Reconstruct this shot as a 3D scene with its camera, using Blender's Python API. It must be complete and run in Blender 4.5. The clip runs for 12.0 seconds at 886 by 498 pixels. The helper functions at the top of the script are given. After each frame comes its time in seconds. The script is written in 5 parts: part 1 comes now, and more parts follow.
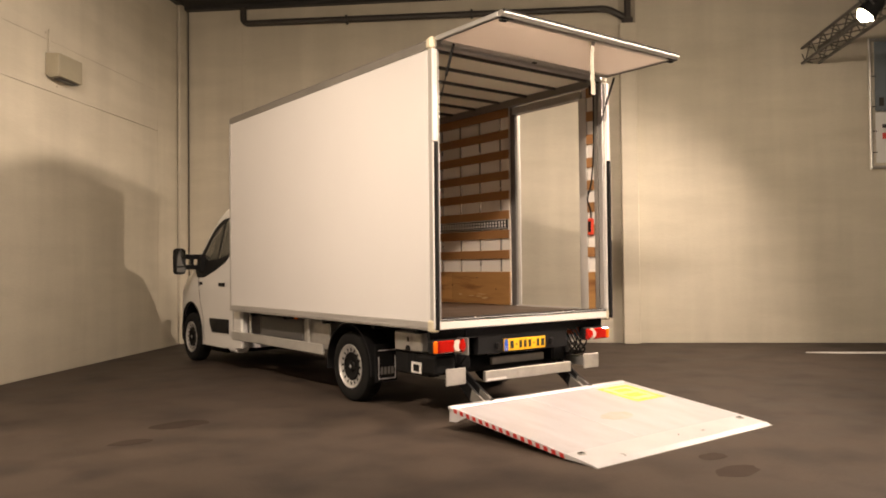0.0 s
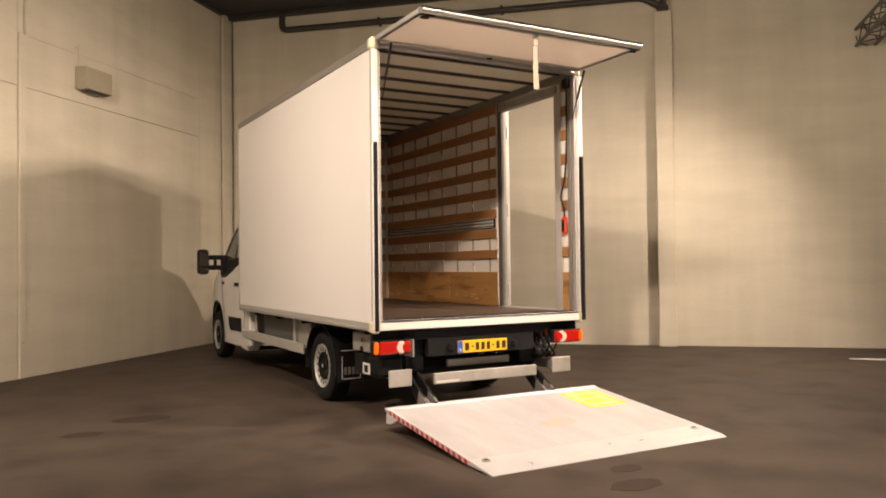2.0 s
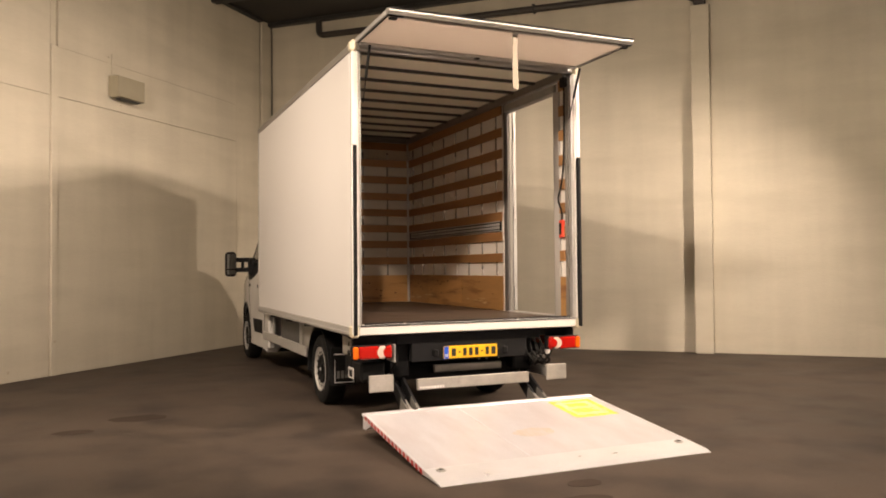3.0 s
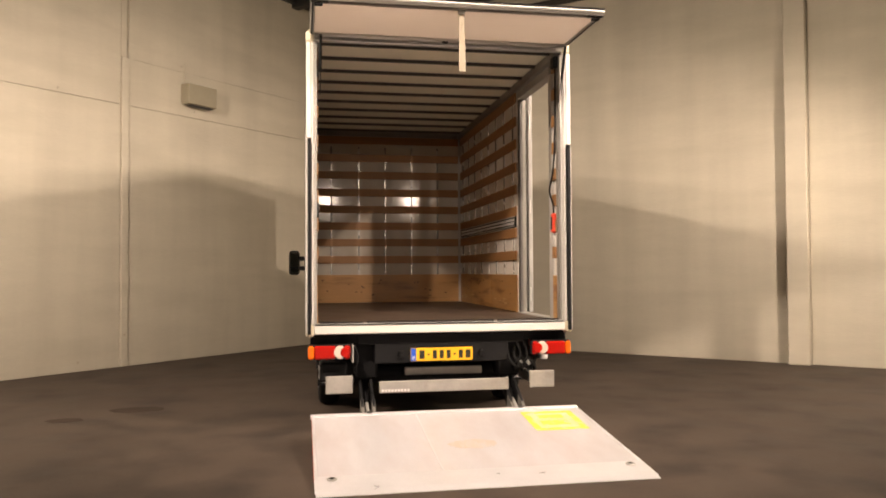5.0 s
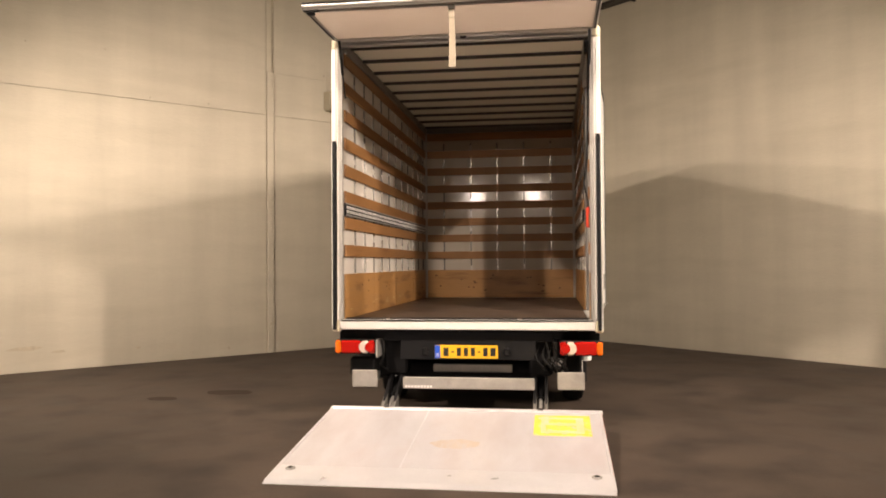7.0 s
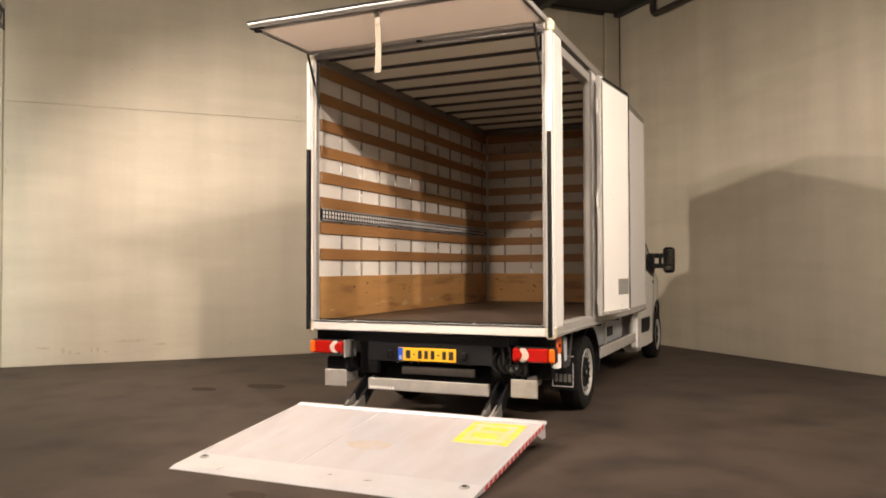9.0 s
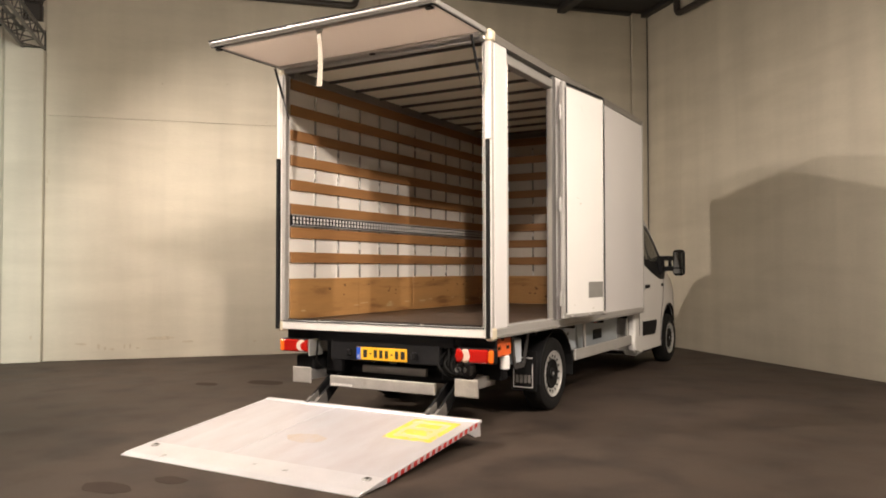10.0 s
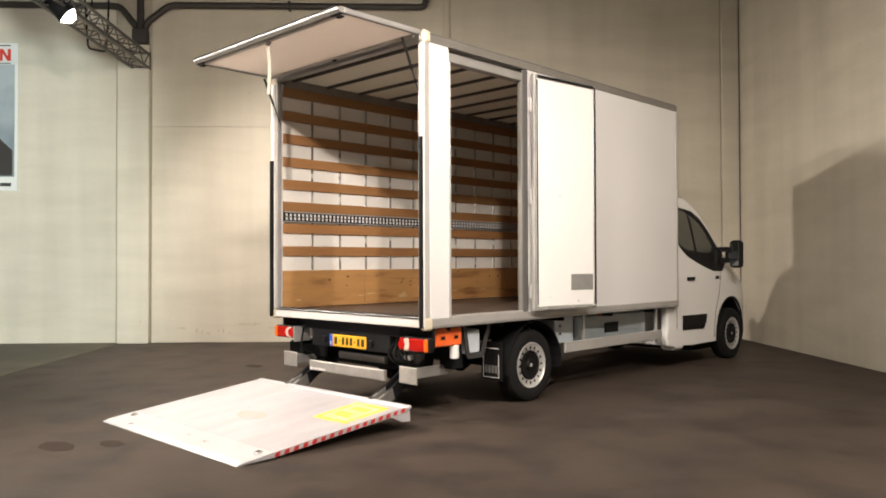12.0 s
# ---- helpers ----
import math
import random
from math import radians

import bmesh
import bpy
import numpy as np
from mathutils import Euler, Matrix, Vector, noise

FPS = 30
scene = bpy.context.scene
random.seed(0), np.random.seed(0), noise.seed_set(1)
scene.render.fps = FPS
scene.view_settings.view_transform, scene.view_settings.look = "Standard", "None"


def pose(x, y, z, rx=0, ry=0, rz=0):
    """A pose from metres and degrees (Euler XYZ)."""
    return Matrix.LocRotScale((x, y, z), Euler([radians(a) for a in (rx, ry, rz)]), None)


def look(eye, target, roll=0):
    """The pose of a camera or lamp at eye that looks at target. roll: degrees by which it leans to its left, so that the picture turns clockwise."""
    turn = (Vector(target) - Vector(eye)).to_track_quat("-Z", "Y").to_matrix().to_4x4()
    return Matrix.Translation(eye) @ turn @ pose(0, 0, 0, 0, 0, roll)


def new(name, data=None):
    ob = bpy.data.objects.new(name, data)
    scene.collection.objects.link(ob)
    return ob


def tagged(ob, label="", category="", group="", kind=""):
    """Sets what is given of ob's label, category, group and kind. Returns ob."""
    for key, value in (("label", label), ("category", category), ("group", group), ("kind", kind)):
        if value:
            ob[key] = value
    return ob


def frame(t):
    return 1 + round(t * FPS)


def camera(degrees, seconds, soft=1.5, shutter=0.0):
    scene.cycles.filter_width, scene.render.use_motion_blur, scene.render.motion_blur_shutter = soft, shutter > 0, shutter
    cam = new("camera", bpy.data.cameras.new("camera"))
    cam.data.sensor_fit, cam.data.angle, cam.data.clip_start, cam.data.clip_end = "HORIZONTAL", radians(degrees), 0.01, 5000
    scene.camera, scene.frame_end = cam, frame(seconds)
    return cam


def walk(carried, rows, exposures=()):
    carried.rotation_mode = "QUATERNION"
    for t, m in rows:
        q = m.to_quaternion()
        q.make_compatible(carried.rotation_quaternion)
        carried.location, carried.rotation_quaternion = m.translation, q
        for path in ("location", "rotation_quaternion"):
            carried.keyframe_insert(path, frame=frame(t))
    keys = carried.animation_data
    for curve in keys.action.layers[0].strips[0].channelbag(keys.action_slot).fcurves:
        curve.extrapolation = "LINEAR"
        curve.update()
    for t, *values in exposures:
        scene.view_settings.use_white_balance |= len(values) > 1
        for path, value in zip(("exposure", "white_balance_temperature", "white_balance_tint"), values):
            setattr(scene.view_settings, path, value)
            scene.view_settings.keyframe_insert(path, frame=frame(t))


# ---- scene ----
cam = camera(59.4, 12.0, soft=1.85)
PATH = [
    (0, (-4.943, -5.117, 1.33), (-3.723, -3.533, 1.373), -0.6),
    (0.5, (-4.696, -5.297, 1.32), (-3.483, -3.708, 1.363), -0.7),
    (1, (-4.437, -5.505, 1.307), (-3.297, -3.863, 1.361), -0.7),
    (1.5, (-4.127, -5.722, 1.316), (-3.069, -4.025, 1.367), -0.7),
    (2, (-3.713, -5.844, 1.331), (-2.737, -4.098, 1.374), -0.7),
    (2.5, (-3.322, -5.993, 1.336), (-2.429, -4.204, 1.387), -0.6),
    (3, (-2.945, -6.107, 1.345), (-2.15, -4.273, 1.394), -0.5),
    (3.2, (-2.763, -6.11, 1.337), (-2.006, -4.26, 1.386), -0.6),
    (5, (-1.139, -6.256, 1.303), (-0.783, -4.289, 1.358), -0.3),
    (5.5, (-0.687, -6.313, 1.302), (-0.485, -4.324, 1.359), -0.2),
    (6, (-0.231, -6.327, 1.303), (-0.22, -4.328, 1.352), -0.4),
    (6.5, (0.226, -6.362, 1.338), (0.086, -4.368, 1.389), -0.2),
    (7, (0.706, -6.264, 1.336), (0.425, -4.284, 1.374), -0.4),
    (9, (2.685, -5.716, 1.325), (1.881, -3.885, 1.374), -0.2),
    (9.5, (3.242, -5.525, 1.323), (2.331, -3.745, 1.372), -0.2),
    (10, (3.789, -5.426, 1.337), (2.787, -3.696, 1.39), -0.1),
    (10.5, (4.29, -5.263, 1.334), (3.174, -3.603, 1.382), -0.1),
    (11, (4.781, -5.079, 1.336), (3.544, -3.509, 1.384), -0.0),
    (11.5, (5.179, -4.763, 1.333), (3.841, -3.276, 1.371), -0.0),
    (12, (5.578, -4.409, 1.338), (4.183, -2.976, 1.371), -0.2),
]
walk(cam, [(t, look(eye, target, roll)) for t, eye, target, roll in PATH],
     exposures=[(0.0, -0.03, 6750, 12), (5.5, -0.04, 6620, 12), (9.0, -0.16, 6250, 10), (10.5, -0.16, 5950, 8), (11.3, -0.05, 5850, 7), (12.0, 0.0, 5750, 6)])

# ---- the room's frame: corner, and the ways along the two walls ----
CX, CY = -0.166, 8.683
UX, UY = 0.723, -0.691
VX, VY = -0.691, -0.723
HALL_U, HALL_V, HALL_H = 27.0, 27.0, 6.02
WARM = (1.0, 0.81, 0.65)


ROOM_TURN = math.degrees(math.atan2(UY, UX))
# a pose whose x runs along u, whose y runs against v
ROOM = pose(CX, CY, 0, 0, 0, ROOM_TURN)

# ---- world and lamps ----
world = bpy.data.worlds.new("hall_dark")
scene.world = world
world.use_nodes = True
world.node_tree.nodes["Background"].inputs[0].default_value = (0.9, 0.8, 0.65, 1)
world.node_tree.nodes["Background"].inputs[1].default_value = 0.02


def spot(name, eye, aim, watts, degrees, blend, radius, colour=WARM):
    lamp = bpy.data.lights.new(name, "SPOT")
    lamp.energy, lamp.spot_size, lamp.spot_blend = watts, radians(degrees), blend
    lamp.shadow_soft_size, lamp.color = radius, colour
    ob = new(name, lamp)
    ob.matrix_world = look(eye, aim)
    return ob


LAMPS = [
    ((5.45, -0.58, 4.50), (3.20, 2.60, 0.2), 1190, 120, 0.95),
    ((4.30, -2.20, 4.42), (0.20, 2.40, 1.7), 780, 64, 0.80),
    ((3.15, -3.50, 4.48), (-4.80, 1.10, -0.9), 1300, 112, 0.90),
    ((-4.75, -0.66, 4.50), (-2.9, 3.3, 0.5), 1240, 130, 1.0),
    ((-3.15, -2.38, 4.40), (3.60, 3.60, -1.2), 80, 92, 0.80),
    ((-2.35, -3.15, 4.46), (4.60, 0.90, -1.1), 1260, 114, 0.90),
    ((-0.1, -18.7, 4.3), (0.0, 2.0, 0.5), 320, 80, 0.9),
    ((3.5, -18.7, 4.3), (0.6, 2.0, 0.5), 320, 80, 0.9),
    ((-2.6, -18.7, 4.3), (-0.6, 2.0, 0.5), 320, 80, 0.9),
]
# unseen large fill light on a stand, added behind the path
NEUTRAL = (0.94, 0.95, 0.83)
FILL = [((10.5, -9.3, 2.5), (-10.9, -2.6, 1.6), 15500, NEUTRAL)]
for eye, aim, watts, wide, blend in LAMPS:
    way = (Vector(aim) - Vector(eye)).normalized()
    spot("stage_lamp_light", Vector(eye) + way * 0.16, aim, watts, wide, blend, 0.07)
for eye, aim, watts, colour in FILL:
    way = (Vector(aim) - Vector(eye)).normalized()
    spot("fill_light_source", Vector(eye) + way * 0.10, aim, watts, 36, 0.45, 0.85, colour)


# ---- materials ----
def material(name, colour, rough=0.6, metal=0.0, vary=0.12, large=1.2, fine=45.0, stretch=(1, 1, 1), bump=0.15,
             per_object=0.0, runs=0.0, tint=None, tint_at=(0.55, 0.75), tint_scale=0.6, rough_vary=0.1, coat=0.0, spec=0.5):
    """A surface with two scales of variation, an optional second colour in patches, and fine relief."""
    m = bpy.data.materials.new(name)
    m.use_nodes = True
    nt = m.node_tree
    n, link = nt.nodes, nt.links.new
    bsdf = n["Principled BSDF"]
    bsdf.inputs["Metallic"].default_value = metal
    bsdf.inputs["Coat Weight"].default_value = coat
    bsdf.inputs["Specular IOR Level"].default_value = spec
    geo = n.new("ShaderNodeNewGeometry")
    mapping = n.new("ShaderNodeMapping")
    mapping.inputs["Scale"].default_value = stretch
    link(geo.outputs["Position"], mapping.inputs["Vector"])
    big = n.new("ShaderNodeTexNoise")
    big.inputs["Scale"].default_value, big.inputs["Detail"].default_value = large, 5
    small = n.new("ShaderNodeTexNoise")
    small.inputs["Scale"].default_value, small.inputs["Detail"].default_value = fine, 3
    link(mapping.outputs[0], big.inputs["Vector"])
    link(mapping.outputs[0], small.inputs["Vector"])
    add = n.new("ShaderNodeMath")
    add.operation = "MULTIPLY_ADD"
    add.inputs[1].default_value = 0.4
    link(small.outputs[0], add.inputs[0])
    link(big.outputs[0], add.inputs[2])
    last = add.outputs[0]
    if per_object:
        info = n.new("ShaderNodeObjectInfo")
        more = n.new("ShaderNodeMath")
        more.operation = "MULTIPLY_ADD"
        more.inputs[1].default_value = per_object
        link(info.outputs["Random"], more.inputs[0])
        link(last, more.inputs[2])
        last = more.outputs[0]
    ramp = n.new("ShaderNodeMapRange")
    ramp.inputs[1].default_value, ramp.inputs[2].default_value = 0.35, 1.05 + per_object
    ramp.inputs[3].default_value, ramp.inputs[4].default_value = 1 - vary, 1 + vary
    link(last, ramp.inputs[0])
    mul = n.new("ShaderNodeVectorMath")
    mul.operation = "SCALE"
    mul.inputs[0].default_value = colour
    link(ramp.outputs[0], mul.inputs["Scale"])
    out = mul.outputs[0]
    if tint:
        patch = n.new("ShaderNodeTexNoise")
        patch.inputs["Scale"].default_value, patch.inputs["Detail"].default_value = tint_scale, 6
        link(mapping.outputs[0], patch.inputs["Vector"])
        edge = n.new("ShaderNodeMapRange")
        edge.inputs[1].default_value, edge.inputs[2].default_value = tint_at
        link(patch.outputs[0], edge.inputs[0])
        mix = n.new("ShaderNodeMix")
        mix.data_type = "RGBA"
        link(edge.outputs[0], mix.inputs[0])
        link(out, mix.inputs[6])
        mix.inputs[7].default_value = (*tint, 1)
        out = mix.outputs[2]
    if runs:
        tall = n.new("ShaderNodeMapping")
        tall.inputs["Scale"].default_value = (1.6, 1.6, 0.16)
        link(geo.outputs["Position"], tall.inputs["Vector"])
        run = n.new("ShaderNodeTexNoise")
        run.inputs["Scale"].default_value, run.inputs["Detail"].default_value = 1.4, 4
        link(tall.outputs[0], run.inputs["Vector"])
        dim = n.new("ShaderNodeMapRange")
        dim.inputs[1].default_value, dim.inputs[2].default_value = 0.35, 0.7
        dim.inputs[3].default_value, dim.inputs[4].default_value = 1.0, 1.0 - runs
        link(run.outputs[0], dim.inputs[0])
        scaled = n.new("ShaderNodeVectorMath")
        scaled.operation = "SCALE"
        link(out, scaled.inputs[0])
        link(dim.outputs[0], scaled.inputs["Scale"])
        out = scaled.outputs[0]
    link(out, bsdf.inputs["Base Color"])
    rr = n.new("ShaderNodeMapRange")
    rr.inputs[3].default_value, rr.inputs[4].default_value = max(0.03, rough - rough_vary), min(1, rough + rough_vary)
    link(big.outputs[0], rr.inputs[0])
    link(rr.outputs[0], bsdf.inputs["Roughness"])
    if bump:
        b = n.new("ShaderNodeBump")
        b.inputs["Strength"].default_value, b.inputs["Distance"].default_value = bump, 0.004
        link(small.outputs[0], b.inputs["Height"])
        link(b.outputs[0], bsdf.inputs["Normal"])
    return m


def sheet(m, colour, share):
    """Let a thin glass-fibre sheet pass part of the light that falls on it."""
    n, link = m.node_tree.nodes, m.node_tree.links.new
    through_light = n.new("ShaderNodeBsdfTranslucent")
    through_light.inputs["Color"].default_value = (*colour, 1)
    mix = n.new("ShaderNodeMixShader")
    mix.inputs[0].default_value = share
    link(n["Principled BSDF"].outputs[0], mix.inputs[1])
    link(through_light.outputs[0], mix.inputs[2])
    link(mix.outputs[0], n["Material Output"].inputs["Surface"])
    return m


def glowing(name, colour, strength):
    m = bpy.data.materials.new(name)
    m.use_nodes = True
    bsdf = m.node_tree.nodes["Principled BSDF"]
    bsdf.inputs["Base Color"].default_value = (0.8, 0.8, 0.8, 1)
    bsdf.inputs["Emission Color"].default_value = (*colour, 1)
    bsdf.inputs["Emission Strength"].default_value = strength
    return m


def lens_plastic(name, colour):
    """Clear coloured lamp plastic."""
    m = bpy.data.materials.new(name)
    m.use_nodes = True
    bsdf = m.node_tree.nodes["Principled BSDF"]
    bsdf.inputs["Base Color"].default_value = (*colour, 1)
    bsdf.inputs["Roughness"].default_value = 0.12
    bsdf.inputs["Coat Weight"].default_value = 0.6
    bsdf.inputs["Subsurface Weight"].default_value = 0.15
    bsdf.inputs["Subsurface Radius"].default_value = (0.01, 0.004, 0.003)
    return m


WALL = material("painted_concrete", (0.64, 0.59, 0.485), 0.75, vary=0.075, runs=0.11, large=0.8, fine=14, stretch=(0.9, 0.9, 4.5), bump=0.5, tint=(0.56, 0.515, 0.415), tint_at=(0.48, 0.85), tint_scale=0.7, spec=0.25)
WALL_JOINT = material("wall_joint", (0.47, 0.42, 0.33), 0.9, vary=0.3, fine=20)
FLOOR = material("worn_dark_floor", (0.064, 0.048, 0.038), 0.62, vary=0.30, large=2.2, fine=45, bump=0.35, tint=(0.036, 0.028, 0.024), tint_at=(0.46, 0.70), tint_scale=1.7, rough_vary=0.14, spec=0.22)
STAIN = material("oil_stain", (0.051, 0.038, 0.031), 0.75, vary=0.3, large=6, spec=0.08)
OLIVE_FLOOR = material("olive_floor", (0.088, 0.080, 0.056), 0.6, vary=0.22, large=1.4, fine=40, bump=0.3, tint=(0.135, 0.118, 0.082), tint_at=(0.45, 0.62), tint_scale=0.8, spec=0.3)
WALL_DIRT = material("wall_dirt", (0.53, 0.465, 0.355), 0.85, vary=0.2, large=20)
CEILING = material("dark_roof_sheet", (0.035, 0.032, 0.030), 0.8, vary=0.2, large=2)
STEEL_DARK = material("dark_painted_steel", (0.035, 0.033, 0.032), 0.5, vary=0.25, large=6, bump=0.1)
PIPE = material("brown_black_pipe", (0.045, 0.038, 0.033), 0.5, vary=0.2, large=4)
TRUSS = material("truss_metal", (0.16, 0.15, 0.14), 0.45, metal=0.7, vary=0.2, large=8)
GRP = material("white_composite_panel", (0.67, 0.655, 0.645), 0.34, vary=0.02, large=1.5, fine=90, bump=0.02, rough_vary=0.05)
GRP_GLOSS = sheet(material("glossy_white_panel", (0.80, 0.77, 0.74), 0.13, vary=0.03, large=1.5, fine=60, bump=0.02, rough_vary=0.04), (0.95, 0.86, 0.78), 0.5)
GRP_DOOR = material("white_door_panel", (0.80, 0.79, 0.765), 0.38, vary=0.03, large=2.2, fine=50, bump=0.02, tint=(0.62, 0.60, 0.55), tint_at=(0.70, 0.78), tint_scale=5)
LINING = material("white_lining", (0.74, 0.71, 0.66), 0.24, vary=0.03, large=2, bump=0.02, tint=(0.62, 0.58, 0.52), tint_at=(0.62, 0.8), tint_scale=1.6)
# base darker than LINING: shade deep in the box put into the colour
LINING_FRONT = material("glossy_lining_shaded", (0.53, 0.49, 0.425), 0.085, vary=0.05, large=2, bump=0.03, rough_vary=0.03, tint=(0.48, 0.44, 0.38), tint_at=(0.55, 0.8), tint_scale=1.6)
ROOF_IN = sheet(material("cream_roof_panel", (0.71, 0.675, 0.595), 0.5, vary=0.05, large=1.5), (0.90, 0.86, 0.74), 0.22)
ALU = material("brushed_aluminium", (0.50, 0.49, 0.475), 0.46, metal=0.6, vary=0.08, large=3, fine=80, stretch=(1, 1, 1), bump=0.05)
ALU_DULL = material("dull_aluminium", (0.42, 0.41, 0.39), 0.55, metal=0.6, vary=0.18, large=5, fine=60, bump=0.1)
ALU_MATTE = material("matt_aluminium", (0.43, 0.415, 0.39), 0.6, metal=0.2, vary=0.08, large=4, fine=60)
STUD = material("alu_stud", (0.52, 0.51, 0.49), 0.26, metal=0.7, vary=0.08, large=6)
RAIL = material("weathered_grey_rail", (0.215, 0.20, 0.18), 0.5, metal=0.3, vary=0.15, large=3)
ARM_FOOT = material("worn_grey_steel", (0.19, 0.18, 0.165), 0.5, metal=0.4, vary=0.3, large=8)
POST_GREY = material("dark_grey_post", (0.11, 0.105, 0.10), 0.55, metal=0.1, vary=0.15, large=5)
RIB = material("grey_roof_rib", (0.075, 0.07, 0.065), 0.5, metal=0.2, vary=0.1)
ALU_PAD = material("scuffed_aluminium", (0.41, 0.39, 0.36), 0.5, metal=0.55, vary=0.2, large=6, fine=50, tint=(0.22, 0.19, 0.16), tint_at=(0.58, 0.8), tint_scale=5)
PLATFORM = material("worn_alu_platform", (0.74, 0.73, 0.765), 0.37, metal=0.42, vary=0.12, large=2.4, fine=70, stretch=(1.9, 0.7, 1), bump=0.25, tint=(0.64, 0.60, 0.615), tint_at=(0.40, 0.74), tint_scale=2.2)
RAMP = material("bright_alu_ramp", (0.82, 0.815, 0.85), 0.31, metal=0.5, vary=0.08, large=4, fine=60, bump=0.08)
POST_WHITE = material("white_coated_post", (0.68, 0.66, 0.63), 0.35, vary=0.03, bump=0.02)
CAP_CREAM = material("cream_plastic_cap", (0.62, 0.56, 0.42), 0.5, vary=0.05)
WOOD_SIDE = material("lath_wood", (0.295, 0.148, 0.055), 0.5, vary=0.22, large=3, fine=22, stretch=(1, 0.25, 6), bump=0.2, per_object=0.5, tint=(0.19, 0.085, 0.03), tint_at=(0.55, 0.8), tint_scale=3)
WOOD_FRONT = material("lath_wood_cross", (0.295, 0.148, 0.055), 0.5, vary=0.22, large=3, fine=22, stretch=(0.25, 1, 6), bump=0.2, per_object=0.5, tint=(0.19, 0.085, 0.03), tint_at=(0.55, 0.8), tint_scale=3)
PLY = material("plywood_kickboard", (0.385, 0.208, 0.075), 0.42, vary=0.30, per_object=0.6, large=3.5, fine=16, stretch=(0.5, 0.5, 3.5), bump=0.15, tint=(0.20, 0.09, 0.032), tint_at=(0.55, 0.70), tint_scale=3.2)
DECK = material("brown_plywood_deck", (0.068, 0.046, 0.033), 0.45, vary=0.3, large=2, fine=60, bump=0.2, tint=(0.12, 0.088, 0.064), tint_at=(0.55, 0.8), tint_scale=1.8)
BLACK = material("black_plastic", (0.0065, 0.0065, 0.007), 0.6, spec=0.22, vary=0.25, large=5)
RUBBER = material("tyre_rubber", (0.009, 0.0088, 0.0085), 0.85, spec=0.2, vary=0.25, large=6, fine=80, bump=0.3)
CHASSIS = material("chassis_black", (0.0085, 0.0085, 0.0095), 0.75, spec=0.2, vary=0.35, large=5, tint=(0.03, 0.026, 0.022), tint_at=(0.6, 0.85), tint_scale=4)
BLUE_STEEL = material("grey_blue_box", (0.38, 0.42, 0.45), 0.4, metal=0.3, vary=0.12, large=4)
TOOTH = material("bright_zinc", (0.86, 0.85, 0.82), 0.4, metal=0.1, vary=0.05, large=6)
PALE_BLUE = material("pale_blue_case", (0.52, 0.57, 0.62), 0.4, metal=0.1, vary=0.12, large=5)
GALV = material("galvanised_rail", (0.55, 0.54, 0.515), 0.42, metal=0.5, vary=0.1, large=5)
ORANGE = material("orange_cover", (0.85, 0.14, 0.02), 0.4, vary=0.1, large=5)
RED_BOX = material("red_pendant", (0.62, 0.05, 0.02), 0.4, vary=0.1)
PAINT = material("white_van_paint", (0.78, 0.77, 0.75), 0.2, vary=0.02, large=2, bump=0.0, coat=0.6, rough_vary=0.03)
MIRROR = material("mirror_glass", (0.30, 0.31, 0.32), 0.04, metal=1.0, vary=0.01, bump=0.0, rough_vary=0.01)
GLASS_DARK = material("dark_cab_glass", (0.085, 0.085, 0.072), 0.06, vary=0.05, bump=0.0, rough_vary=0.02, spec=0.8)
RIM = material("silver_wheel", (0.52, 0.515, 0.50), 0.33, metal=0.45, vary=0.1, large=8)
HUB_DARK = material("dark_hub", (0.006, 0.006, 0.006), 0.6, vary=0.2, large=8, spec=0.15)
YELLOW = material("yellow_marking", (0.79, 0.60, 0.07), 0.6, vary=0.2, large=9, tint=(0.66, 0.59, 0.42), tint_at=(0.52, 0.66), tint_scale=16)
YELLOW_WORN = material("rubbed_yellow_paint", (0.74, 0.64, 0.34), 0.5, metal=0.25, vary=0.12, large=9, tint=(0.70, 0.66, 0.56), tint_at=(0.48, 0.70), tint_scale=9)
ORANGE_WORN = material("worn_orange_marking", (0.70, 0.62, 0.55), 0.40, metal=0.4, vary=0.14, large=5, stretch=(4, 1, 1), tint=(0.69, 0.66, 0.66), tint_at=(0.42, 0.62), tint_scale=5)
RED_TAPE = material("red_tape", (0.55, 0.035, 0.03), 0.4, vary=0.12)
WHITE_TAPE = material("white_tape", (0.78, 0.76, 0.73), 0.4, vary=0.06)
PLATE_YELLOW = material("plate_yellow", (0.82, 0.46, 0.02), 0.35, vary=0.03)
PLATE_BLUE = material("plate_blue", (0.02, 0.09, 0.55), 0.35, vary=0.03)
PLATE_INK = material("plate_ink", (0.02, 0.018, 0.016), 0.4)
LENS_RED = lens_plastic("red_lens", (0.40, 0.010, 0.006))
LENS_ORANGE = lens_plastic("orange_lens", (0.80, 0.16, 0.012))
LENS_CLEAR = lens_plastic("clear_lens", (0.70, 0.54, 0.46))
VENT = material("beige_vent_box", (0.36, 0.325, 0.24), 0.6, vary=0.1, large=5)
STICKER = material("grey_sticker", (0.22, 0.215, 0.20), 0.5, vary=0.15, large=12)
STRAP = material("cream_strap", (0.29, 0.25, 0.19), 0.55, vary=0.06)
POSTER_WHITE = material("poster_white", (0.75, 0.75, 0.73), 0.35, vary=0.02)
POSTER_GREY = material("poster_grey", (0.20, 0.24, 0.27), 0.35, vary=0.3, large=1.0, tint=(0.40, 0.45, 0.47), tint_at=(0.45, 0.65), tint_scale=0.9)
